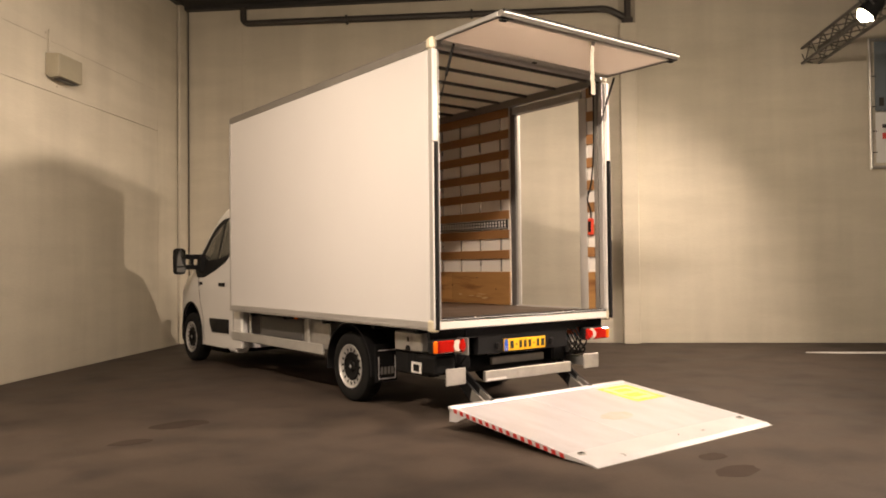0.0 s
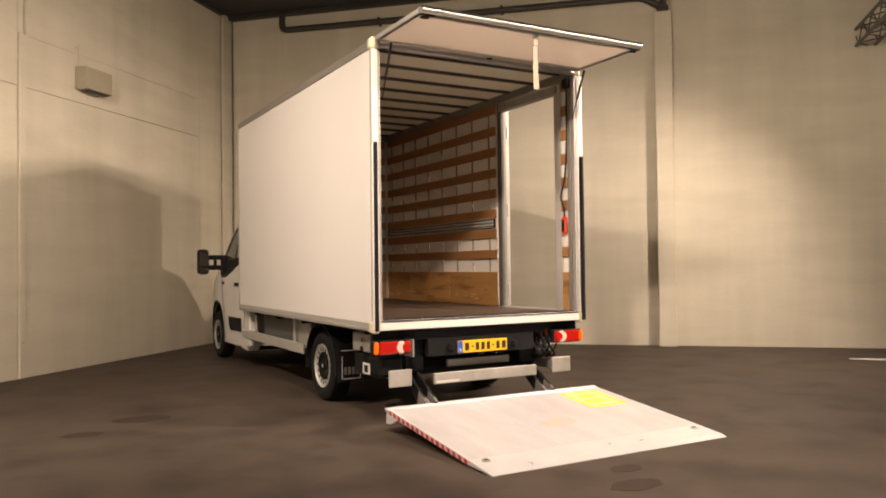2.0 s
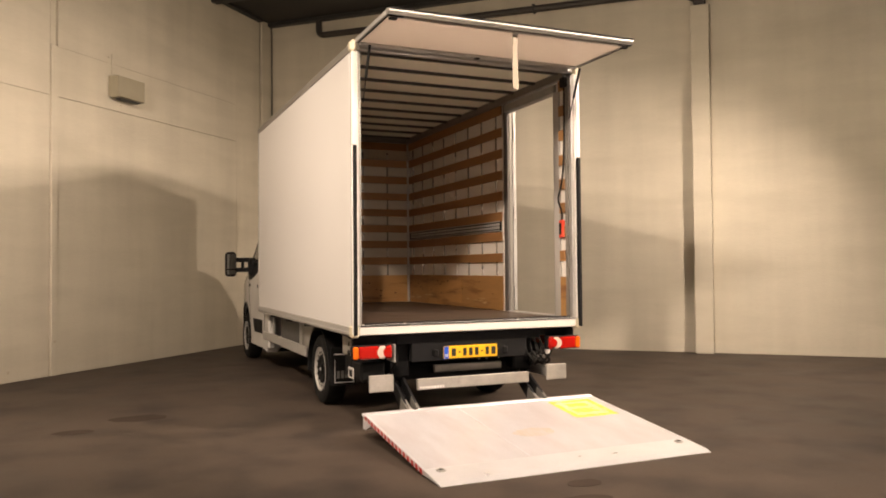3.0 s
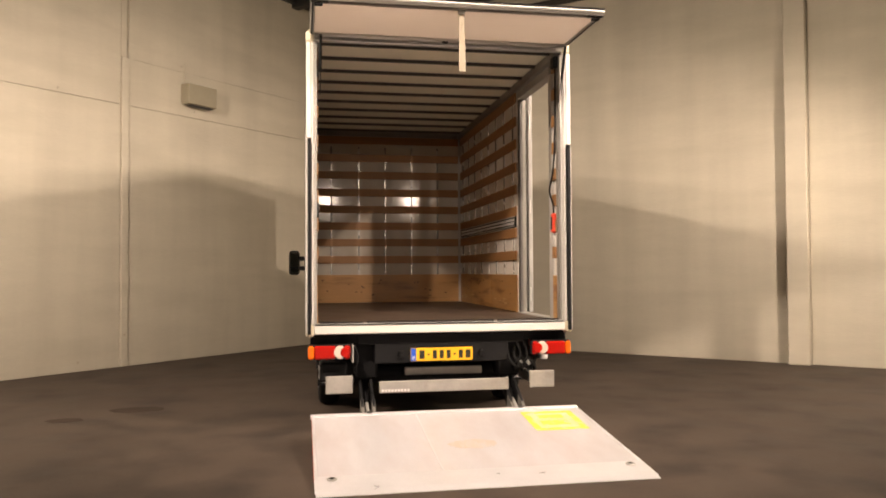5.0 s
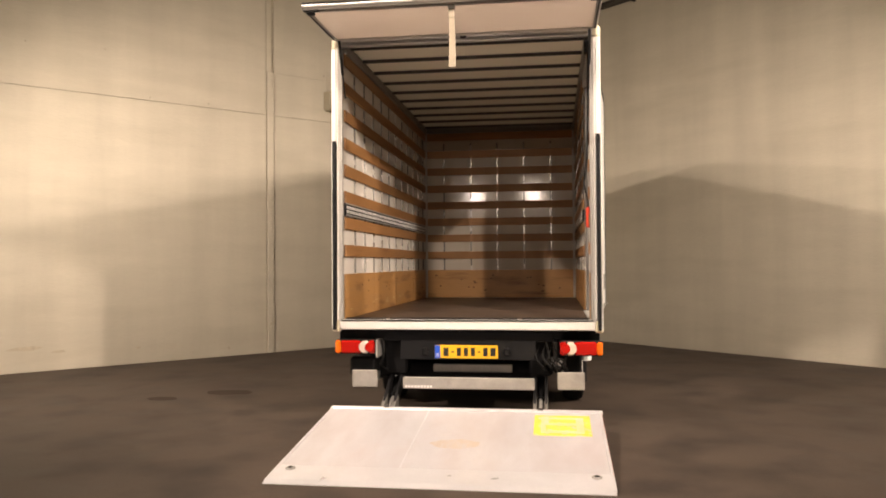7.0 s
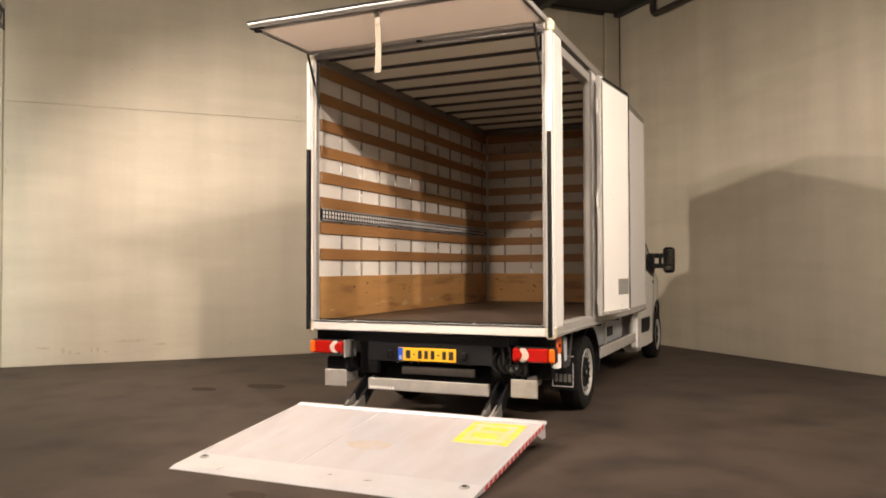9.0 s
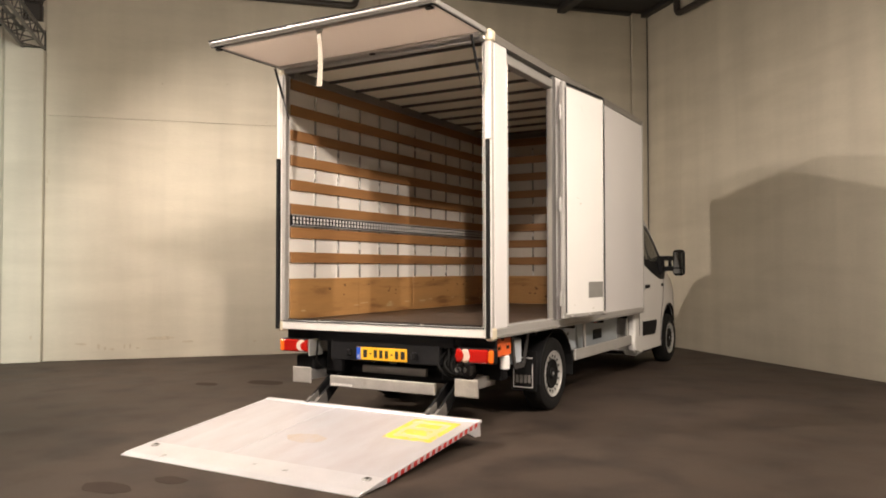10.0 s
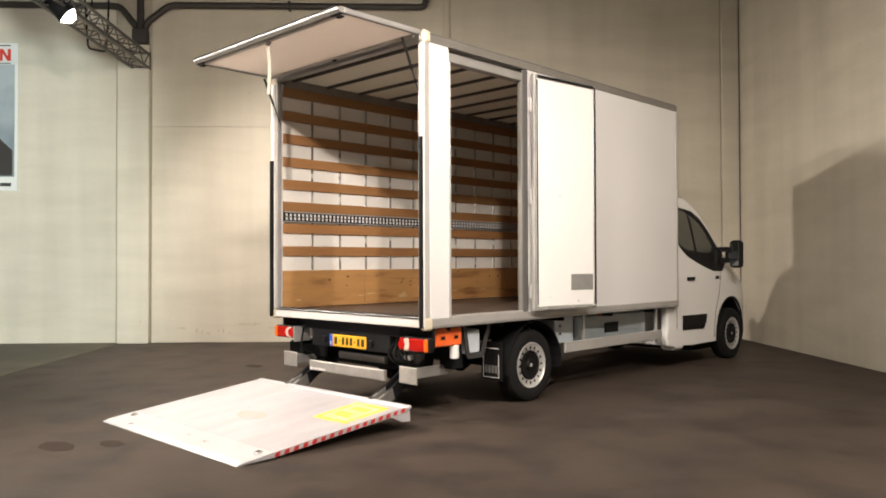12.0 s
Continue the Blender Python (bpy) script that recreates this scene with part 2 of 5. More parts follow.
POSTER_DARK = material("poster_dark", (0.035, 0.032, 0.030), 0.35, vary=0.3, large=2)
POSTER_RED = material("poster_red", (0.60, 0.05, 0.03), 0.35, vary=0.03)
BOARD_GREY = material("board_blue_grey", (0.16, 0.19, 0.22), 0.5, vary=0.15, large=2)
WHITE_STRIP = material("white_floor_strip", (0.82, 0.81, 0.78), 0.4, vary=0.04)
LAMP_GLOW = glowing("lamp_lens", (1.0, 0.80, 0.52), 120.0)
# glowing face of the added fill light
FILL_GLOW = glowing("fill_diffuser", (1.0, 0.84, 0.62), 6.0)


# ---- mesh helpers ----
def part(name, bm, mat, parent=None, label="", smooth=False, m=None):
    """Links a bmesh as one mesh object, under a thing or a part if given."""
    mesh = bpy.data.meshes.new(name)
    bm.normal_update()
    bm.to_mesh(mesh)
    bm.free()
    mesh.materials.append(mat)
    if smooth:
        mesh.polygons.foreach_set("use_smooth", [True] * len(mesh.polygons))
        mesh.set_sharp_from_angle(angle=radians(35))
    ob = new(name, mesh)
    if m is not None:
        ob.matrix_world = m
    if parent is not None:
        ob.parent = parent
    if label:
        tagged(ob, label)
    return ob


def piece(name, mesh, parent, m):
    """A repeat on shared mesh data."""
    ob = new(name, mesh)
    ob.parent = parent
    ob.matrix_basis = m
    return ob


def empty(name, label, category, group="", m=None, kind=""):
    ob = new(name)
    ob.empty_display_size = 0.2
    if m is not None:
        ob.matrix_world = m
    return tagged(ob, label, category, group, kind)


def block(x0, x1, y0, y1, z0, z1, bevel=0.004, bm=None):
    """A box with eased edges."""
    own = bmesh.new()
    bmesh.ops.create_cube(own, size=1)
    bmesh.ops.scale(own, vec=(x1 - x0, y1 - y0, z1 - z0), verts=own.verts)
    bmesh.ops.translate(own, vec=((x0 + x1) / 2, (y0 + y1) / 2, (z0 + z1) / 2), verts=own.verts)
    if bevel:
        bmesh.ops.bevel(own, geom=own.edges[:], offset=min(bevel, 0.45 * min(x1 - x0, y1 - y0, z1 - z0)), segments=1, affect="EDGES")
    return merged(bm, own)


def rounded(x0, x1, y0, y1, z0, z1, radius):
    """A box with well rounded edges."""
    own = bmesh.new()
    bmesh.ops.create_cube(own, size=1)
    bmesh.ops.scale(own, vec=(x1 - x0, y1 - y0, z1 - z0), verts=own.verts)
    bmesh.ops.translate(own, vec=((x0 + x1) / 2, (y0 + y1) / 2, (z0 + z1) / 2), verts=own.verts)
    bmesh.ops.bevel(own, geom=own.edges[:], offset=min(radius, 0.45 * min(x1 - x0, y1 - y0, z1 - z0)), segments=4, profile=0.5, affect="EDGES")
    return own


def merged(bm, own):
    if bm is None:
        return own
    mesh = bpy.data.meshes.new("tmp")
    own.to_mesh(mesh)
    own.free()
    bm.from_mesh(mesh)
    bpy.data.meshes.remove(mesh)
    return bm


def prism(points, low, high, axis="x", bevel=0.0, bm=None):
    """A flat outline, thickened along an axis. Outline in (y, z) for x, (x, z) for y, (x, y) for z."""
    own = bmesh.new()

    def at(a, b, h):
        return {"x": (h, a, b), "y": (a, h, b), "z": (a, b, h)}[axis]

    lo = [own.verts.new(at(a, b, low)) for a, b in points]
    hi = [own.verts.new(at(a, b, high)) for a, b in points]
    own.faces.new(lo)
    own.faces.new(hi)
    for k in range(len(points)):
        j = (k + 1) % len(points)
        own.faces.new((lo[k], lo[j], hi[j], hi[k]))
    bmesh.ops.recalc_face_normals(own, faces=own.faces)
    if bevel:
        bmesh.ops.bevel(own, geom=own.edges[:], offset=bevel, segments=1, affect="EDGES")
    return merged(bm, own)


def lathe(profile, steps=32, axis="x", bm=None, caps=(True, True)):
    """Turns a profile of (radius, height) round an axis."""
    own = bmesh.new()
    rings = []
    for r, h in profile:
        ring = []
        for k in range(steps):
            a = 2 * math.pi * k / steps
            c, s = r * math.cos(a), r * math.sin(a)
            ring.append(own.verts.new({"x": (h, c, s), "y": (c, h, s), "z": (c, s, h)}[axis]))
        rings.append(ring)
    for lo, hi in zip(rings, rings[1:]):
        for k in range(steps):
            j = (k + 1) % steps
            own.faces.new((lo[k], lo[j], hi[j], hi[k]))
    for ring, closed in zip((rings[0], rings[-1]), caps):
        if closed:
            own.faces.new(ring)
    bmesh.ops.recalc_face_normals(own, faces=own.faces)
    return merged(bm, own)


def tube(points, radius, sides=8, bm=None):
    """A round bar along points."""
    own = bmesh.new()
    pts = [Vector(p) for p in points]
    rings = []
    for k, p in enumerate(pts):
        way = (pts[min(k + 1, len(pts) - 1)] - pts[max(k - 1, 0)]).normalized()
        side = way.cross(Vector((0, 0, 1)) if abs(way.z) < 0.9 else Vector((1, 0, 0))).normalized()
        above = side.cross(way)
        rings.append([own.verts.new(p + radius * (math.cos(a) * side + math.sin(a) * above)) for a in (2 * math.pi * i / sides for i in range(sides))])
    for lo, hi in zip(rings, rings[1:]):
        for k in range(sides):
            j = (k + 1) % sides
            own.faces.new((lo[k], lo[j], hi[j], hi[k]))
    own.faces.new(rings[0])
    own.faces.new(rings[-1])
    bmesh.ops.recalc_face_normals(own, faces=own.faces)
    return merged(bm, own)


def bent(points, steps=6):
    """Rounds the corners of a path."""
    pts = [Vector(p) for p in points]
    out = [pts[0]]
    for a, b, c in zip(pts, pts[1:], pts[2:]):
        reach = min(0.12, (a - b).length / 2, (c - b).length / 2)
        p, q = b + (a - b).normalized() * reach, b + (c - b).normalized() * reach
        for k in range(steps + 1):
            t = k / steps
            out.append(p.lerp(b, t).lerp(b.lerp(q, t), t))
    return out + [pts[-1]]


# ---- the hall ----
def structure(name, bm, mat, label, category, m=ROOM):
    return tagged(part(name, bm, mat, m=m), label, category, kind="structure")


# in the room's own frame: x = u, y = -v
floor = structure("floor", block(-0.4, HALL_U + 0.4, -HALL_V - 0.4, 0.4, -0.3, 0.0, 0), FLOOR, "worn dark brown concrete hall floor with dull stains", "floor")
structure("ceiling", block(-0.4, HALL_U + 0.4, -HALL_V - 0.4, 0.4, HALL_H, HALL_H + 0.2, 0), CEILING, "dark steel sheet roof of the hall", "ceiling")
wall_right = structure("wall_right", block(-0.4, HALL_U + 0.4, 0.13, 0.4, 0.0, HALL_H, 0), WALL_JOINT, "cream painted concrete panel wall of the hall", "wall")
wall_left = structure("wall_left", block(-0.4, -0.03, -HALL_V - 0.4, 0.13, 0.0, HALL_H, 0), WALL_JOINT, "cream painted concrete panel wall with shallow joints", "wall")
structure("wall_back", block(0.0, HALL_U, -HALL_V - 0.4, -HALL_V, 0.0, HALL_H, 0), WALL, "cream painted end wall of the hall", "wall")
structure("wall_far", block(HALL_U, HALL_U + 0.4, -HALL_V - 0.4, 0.13, 0.0, HALL_H, 0), WALL, "cream painted far wall of the hall", "wall")


# thin sheet on the floor, paler and more olive than FLOOR
structure("olive_floor_area", block(0.0, 6.5, -HALL_V, -10.40, -0.001, 0.004, 0), OLIVE_FLOOR, "paler olive grey floor area beyond the pilaster", "floor")


def wall_panels():
    gap = 0.003
    heights = [(0.0, 3.63), (3.63, 4.29), (4.29, HALL_H)]
    # left wall: panels between v stretches
    for v0, v1 in ((0.95, 4.870), (4.996, 9.91), (10.50, 15.4), (15.4, 20.3), (20.3, HALL_V)):
        for z0, z1 in heights:
            if (v0 > 10 and z0 > 3) or (v0 > 4.9 and z0 > 4):
                continue
            top = HALL_H if v0 > 10 or (v0 > 4.9 and z0 > 3) else z1
            z1 = top
            low = 0.0 if z0 == 0 else (0.0012 if z0 > 4 else gap)
            part("panel", block(-0.029, 0.0, -v1 + gap, -v0 - gap, z0 + low, top - (0.0 if z1 >= HALL_H or v0 > 10 else (0.0012 if z1 > 4 else gap)), 0.002 if z0 else 0.003), WALL, wall_left)
    part("panel", block(-0.029, 0.0, -0.9525, -0.22, 0, HALL_H, 0.001), WALL, wall_left)
    # a flush upright between two panels, with a bare joint above it
    part("panel", block(-0.029, 0.022, -4.985, -4.875, 0, 4.29, 0.006), WALL, wall_left)
    part("panel", block(-0.029, -0.002, -4.99, -4.905, 4.30, HALL_H, 0.004), WALL, wall_left)
    # right wall
    for u0, u1 in ((0.06, 1.08), (1.08, 7.69), (7.97, 14.0), (14.0, 20.0), (20.0, HALL_U)):
        part("panel", block(u0 + 0.001, u1 - 0.001, 0.10, 0.129, 0.0, HALL_H, 0.0015), WALL, wall_right)


wall_panels()
structure("pilaster_right", block(7.69, 7.965, -0.07, 0.13, 0.0, 5.38, 0.01), WALL, "cream painted concrete pilaster on the wall", "pilaster")
structure("pilaster_left", block(-0.03, 0.13, -10.44, -9.92, 0.0, 4.98, 0.01), WALL, "cream painted concrete pilaster beside a joint", "pilaster")
structure("corner_column", block(0.0, 0.05, -0.21, 0.129, 0.0, HALL_H, 0.008), WALL, "narrow painted concrete column in the room's corner", "column")


corner_pipe = part("corner_pipe", tube([(0.078, 0.082, 0.0), (0.078, 0.082, HALL_H)], 0.008, 8), PIPE, smooth=True, m=ROOM)
tagged(corner_pipe, "thin dark brown pipe running up the room's corner", "pipe")


def ceiling_beams():
    for k in range(9):
        y = -1.6 - 3.0 * k
        structure("ceiling_beam", block(0.0, HALL_U, y - 0.08, y + 0.08, HALL_H - 0.12, HALL_H - 0.002, 0.01), STEEL_DARK, "dark painted steel roof beam", "beam")
    structure("wall_beam", block(0.05, HALL_U, -0.03, 0.098, HALL_H - 0.07, HALL_H - 0.002, 0.005), STEEL_DARK, "dark steel edge beam along the wall head", "beam")
    structure("wall_beam", block(0.001, 0.10, -HALL_V, -0.25, HALL_H - 0.05, HALL_H - 0.002, 0.005), STEEL_DARK, "dark steel edge beam along the wall head", "beam")


ceiling_beams()


def drain_pipes():
    thing = empty("drain_pipe", "dark brown drain pipe running along the wall head", "pipe", m=ROOM)
    path = bent([(1.12, 0.03, HALL_H - 0.07), (1.12, 0.03, 5.68), (7.50, 0.03, 5.66), (7.78, 0.03, 5.50), (7.83, 0.03, 5.40)])
    part("pipe", tube(path, 0.055, 10), PIPE, thing, smooth=True)
    part("riser", tube([(7.84, 0.035, 5.42), (7.84, 0.035, HALL_H - 0.07)], 0.055, 10), PIPE, thing, smooth=True)
    part("shoe", block(7.74, 7.92, -0.03, 0.09, 5.384, 5.50, 0.02), PIPE, thing)
    for x in (3.0, 5.2):
        part("clamp", block(x - 0.02, x + 0.02, -0.03, 0.098, 5.60, 5.74, 0.005), STEEL_DARK, thing)
    other = empty("drain_pipe", "dark brown drain pipe with a hopper above the pilaster", "pipe", m=ROOM)
    path = bent([(0.075, -5.30, HALL_H - 0.06), (0.075, -5.30, 5.66), (0.075, -9.60, 5.66), (0.075, -9.98, 5.36), (0.075, -10.02, 5.2)])
    part("pipe", tube(path, 0.055, 10), PIPE, other, smooth=True)
    part("riser", tube([(0.075, -10.08, 5.2), (0.075, -10.08, HALL_H - 0.06)], 0.06, 10), PIPE, other, smooth=True)
    part("hopper", block(0.005, 0.16, -10.20, -9.95, 4.985, 5.25, 0.02), PIPE, other)
    path = bent([(0.075, -10.14, 5.28), (0.075, -10.42, 5.64), (0.075, -14.0, 5.66)])
    part("branch_pipe", tube(path, 0.055, 10), PIPE, other, smooth=True)
    part("clamp", block(0.001, 0.14, -7.62, -7.58, 5.59, 5.73, 0.005), STEEL_DARK, other)


drain_pipes()

vent = empty("vent_box", "beige metal vent box fixed high on the wall", "vent box", m=ROOM)
part("housing", prism([(0.002, 3.84), (0.06, 3.79), (0.187, 3.80), (0.187, 4.10), (0.002, 4.11)], -4.0, -3.48, "y", 0.006), VENT, vent)
part("cover", block(0.188, 0.197, -3.995, -3.485, 3.803, 4.098, 0.004), VENT, vent)
part("outlet", block(0.075, 0.17, -3.94, -3.54, 3.776, 3.789, 0.003), STEEL_DARK, vent)
part("conduit", tube([(0.015, -3.94, 4.10), (0.015, -3.94, 4.42)], 0.010, 6), WALL, vent, smooth=True)


def anchors():
    """Small plugged fixing holes in the wall."""
    for v, z in ((3.99, 4.37), (6.73, 3.68), (3.75, 3.73), (11.6, 2.74), (5.9, 3.69), (8.29, 4.2), (7.33, 4.26)):
        ob = part("wall_anchor", lathe([(0.004, 0.0), (0.013, 0.001), (0.012, 0.006), (0.004, 0.008)], 10, "x"), WALL_JOINT, smooth=True, m=ROOM @ pose(0.0, -v, z))
        tagged(ob, "small rusty fixing anchor in the painted wall", "wall anchor", "wall anchors")


anchors()


def wall_scuffs():
    """Faint dirty touch marks low on the painted wall and beside the pilaster."""
    rng = random.Random(8)
    marks = [(9.16, 0.20, 0.03, 0.05), (9.07, 0.17, 0.02, 0.03), (8.98, 0.15, 0.05, 0.02), (8.80, 0.19, 0.018, 0.045), (8.72, 0.19, 0.014, 0.05), (8.61, 0.16, 0.04, 0.015), (4.93, 0.44, 0.02, 0.02),
             (6.9, 0.22, 0.03, 0.02), (5.6, 0.12, 0.02, 0.02), (9.86, 2.78, 0.015, 0.05), (9.88, 2.66, 0.015, 0.06), (8.3, 0.30, 0.20, 0.03), (7.9, 0.24, 0.10, 0.02), (9.4, 0.24, 0.10, 0.02), (10.05, 0.36, 0.018, 0.04)]
    for v, z, wide, tall in marks:
        pts = [(-v + wide * (0.55 + 0.6 * rng.random()) * math.cos(a), z + tall * (0.5 + 0.7 * rng.random()) * math.sin(a)) for a in (2 * math.pi * k / 13 for k in range(13))]
        proud = 0.0225 if 4.87 < v < 4.99 else (0.1305 if v > 9.92 else 0.0005)
        tagged(part("wall_scuff", prism(pts, proud, proud + 0.0008, "x"), WALL_DIRT, m=ROOM), "faint dirty scuff mark on the painted wall", "scuff mark", "scuffs low on the wall", "structure")


wall_scuffs()


# ---- truss and lamps ----
def truss(start, way, length, low, high, label):
    """A square lattice truss along a level way from the wall."""
    ang = math.degrees(math.atan2(way[1], way[0]))
    thing = empty("lighting_truss", label, "truss", m=pose(start[0], start[1], 0, 0, 0, ang))
    w = 0.135
    for y in (-w, w):
        for z in (low + 0.025, high - 0.025):
            part("chord", tube([(0, y, z), (length, y, z)], 0.024, 8), TRUSS, thing, smooth=True)
    zs = (low + 0.025, high - 0.025)
    part("end_frame", tube([(0.02, -w, zs[0]), (0.02, w, zs[0]), (0.02, w, zs[1]), (0.02, -w, zs[1]), (0.02, -w, zs[0])], 0.018, 6), TRUSS, thing)
    part("end_plate", block(-0.002, 0.012, -w - 0.03, w + 0.03, low - 0.01, high + 0.01, 0.004), STEEL_DARK, thing, "dark steel end plate")
    n = int(length / 0.25)
    for y in (-w, w):
        for k in range(n):
            a, b = (zs if k % 2 else zs[::-1])
            part("lacing", tube([(k * 0.25 + 0.02, y, a), (k * 0.25 + 0.25, y, b)], 0.010, 5), TRUSS, thing)
    for z in zs:
        for k in range(n):
            a, b = ((-w, w) if k % 2 else (w, -w))
            part("lacing", tube([(k * 0.25 + 0.02, a, z), (k * 0.25 + 0.25, b, z)], 0.010, 5), TRUSS, thing)
    return thing


truss((7.80, 1.37), (VX, VY), 9.9, 4.60, 4.90, "grey metal lattice truss carrying stage lamps, fixed at the wall")
truss((-7.05, 1.34), (UX, UY), 9.9, 4.57, 4.85, "grey metal lattice truss fixed above the pilaster")


def truss_sling():
    """A black cable sling that comes down from the roof and passes under the truss."""
    thing = empty("truss_sling", "black cable sling holding the truss under the roof", "cable", m=pose(-7.05, 1.34, 0, 0, 0, math.degrees(math.atan2(UY, UX))))
    loop = bent([(1.92, -0.17, HALL_H - 0.01), (1.80, -0.17, 5.1), (1.69, -0.17, 4.49), (1.62, -0.17, 4.47), (1.10, -0.17, 4.57), (1.03, -0.17, 4.63), (0.95, -0.17, 5.1), (0.93, -0.17, HALL_H - 0.01)])
    part("cable", tube(loop, 0.015, 6), BLACK, thing, smooth=True)
    loop = bent([(2.35, 0.0, 4.88), (2.10, -0.17, 4.96), (1.86, -0.17, 4.80), (1.60, -0.17, 5.02), (1.36, -0.17, HALL_H - 0.01)])
    part("power_cable", tube(loop, 0.012, 6), BLACK, thing, "black power cable drooping along the truss", smooth=True)


truss_sling()


def stage_lamp(eye, aim, label):
    """A can lamp with its yoke; the lens looks along -z of its own frame."""
    thing = empty("stage_lamp", label, "stage lamp", "stage lamps on the trusses", m=look(eye, aim))
    part("housing", lathe([(0.06, 0.32), (0.10, 0.29), (0.115, 0.10), (0.140, 0.0), (0.132, 0.0), (0.126, 0.05), (0.02, 0.06)], 24, "z"), BLACK, thing, smooth=True)
    part("lens", lathe([(0.001, -0.085), (0.045, -0.074), (0.080, -0.040), (0.098, -0.005), (0.098, 0.018), (0.098, 0.028), (0.001, 0.028)], 24, "z"), LAMP_GLOW, thing, "glowing warm white lens", smooth=True)
    part("reflector", lathe([(0.100, 0.030), (0.112, 0.014), (0.125, 0.006), (0.125, 0.012), (0.100, 0.034)], 24, "z", caps=(False, False)), ALU, thing, "bright reflector ring", smooth=True)
    part("yoke", tube(bent([(-0.14, 0, 0.12), (-0.15, 0.22, 0.16), (0.15, 0.22, 0.16), (0.14, 0, 0.12)]), 0.010, 6), STEEL_DARK, thing)
    part("clamp", tube([(0, 0.19, 0.16), (0, 0.30, 0.20)], 0.018, 6), STEEL_DARK, thing)
    return thing


for k, (eye, aim, watts, wide, blend) in enumerate(LAMPS):
    stage_lamp(eye, aim, "lit black stage lamp hanging under the truss" if k < 6 else "lit black stage lamp at the hall's far end")

# far lamp bar
bar = empty("lamp_bar", "dark steel bar carrying lamps at the hall's far end", "lamp bar")
part("bar", tube([(-5, -18.7, 4.62), (6, -18.7, 4.62)], 0.025, 8), STEEL_DARK, bar)
for x in (-4.8, 5.8):
    part("hanger", tube([(x, -18.7, 4.62), (x, -18.7, HALL_H)], 0.01, 6), STEEL_DARK, bar)


# body of the fill light, added out of view to brighten the left wall
for eye, aim, watts, colour in FILL:
    stand = empty("fill_light", "added unseen fill light, a large square diffuser on a tall black stand", "soft light", "soft lights", m=pose(eye[0], eye[1], 0))
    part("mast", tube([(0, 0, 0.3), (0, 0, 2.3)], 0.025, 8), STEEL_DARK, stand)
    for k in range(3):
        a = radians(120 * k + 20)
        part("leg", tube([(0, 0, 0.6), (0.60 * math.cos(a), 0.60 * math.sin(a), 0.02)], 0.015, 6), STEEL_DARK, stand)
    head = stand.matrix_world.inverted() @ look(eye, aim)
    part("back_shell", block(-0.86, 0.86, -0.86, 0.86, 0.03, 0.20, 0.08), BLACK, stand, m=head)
    part("diffuser", block(-0.82, 0.82, -0.82, 0.82, 0.0, 0.028, 0.01), FILL_GLOW, stand, "glowing white diffuser", m=head)

# ---- posters, banner and the white floor strip ----
poster = empty("wall_poster", "large framed advertising poster with red lettering shapes", "poster", m=ROOM)
part("backing", block(0.001, 0.02, -13.75, -12.12, 2.55, 5.02, 0.004), POSTER_WHITE, poster)
part("picture", block(0.0201, 0.024, -13.70, -12.17, 2.78, 4.66, 0.001), POSTER_GREY, poster)
part("dark_shape", prism([(-13.7, 2.80), (-12.20, 2.80), (-12.20, 3.22), (-12.62, 3.62), (-13.7, 3.9)], 0.0242, 0.026), POSTER_DARK, poster)
for k in range(5):
    a, z = -12.42 - 0.27 * k, 4.72
    part("letter_shape", prism([(a, z), (a + 0.05, z), (a + 0.05, z + 0.13), (a + 0.13, z), (a + 0.185, z), (a + 0.185, z + 0.20), (a + 0.135, z + 0.20), (a + 0.135, z + 0.07), (a + 0.055, z + 0.20), (a, z + 0.20)], 0.0202, 0.025, "x"), POSTER_RED, poster)
part("bar", block(0.0202, 0.025, -13.6, -12.24, 4.968, 4.985, 0), POSTER_DARK, poster)
part("bar", block(0.0202, 0.025, -13.6, -12.24, 4.672, 4.686, 0), POSTER_DARK, poster)
for k in range(4):
    part("bar", block(0.0202, 0.025, -12.40 - 0.25 * k, -12.22 - 0.25 * k, 2.62, 2.68, 0.002), POSTER_DARK, poster)

board = empty("banner_frame", "metal tube frame holding a grey and white banner on the wall", "banner", m=ROOM)
for pts in ([(11.70, 0.02, 2.83), (11.70, 0.02, 4.97)], [(11.70, 0.02, 4.95), (14.6, 0.02, 4.95)], [(11.70, 0.02, 2.86), (14.6, 0.02, 2.86)], [(14.6, 0.02, 2.83), (14.6, 0.02, 4.97)]):
    part("tube", tube(pts, 0.024, 8), GALV, board, smooth=True)
part("upper_banner", block(11.78, 14.5, 0.03, 0.04, 3.78, 4.92, 0.003), BOARD_GREY, board)
part("lower_banner", block(11.78, 14.5, 0.03, 0.04, 2.93, 3.76, 0.003), POSTER_WHITE, board)
for k in range(4):
    part("letter_shape", block(11.84 + 0.11 * k, 11.915 + 0.11 * k, 0.022, 0.029, 3.86, 4.0, 0.003), POSTER_DARK, board)
part("red_bar", block(11.88, 12.5, 0.022, 0.029, 3.32, 3.42, 0.003), POSTER_RED, board)
part("dark_bar", block(11.88, 12.4, 0.022, 0.029, 3.50, 3.56, 0.003), POSTER_DARK, board)
for z in (3.1, 3.45, 3.85, 4.35):
    part("tie", tube([(11.68, 0.02, z), (11.80, 0.034, z)], 0.008, 6), STEEL_DARK, board)

flat_strip = part("floor_strip", prism([(6.21, 0.68), (7.75, -0.62), (7.62, -0.78), (6.48, 0.30)], 0.0, 0.012, "z"), WHITE_STRIP)
tagged(flat_strip, "thin flat white strip on the dark floor", "floor board")


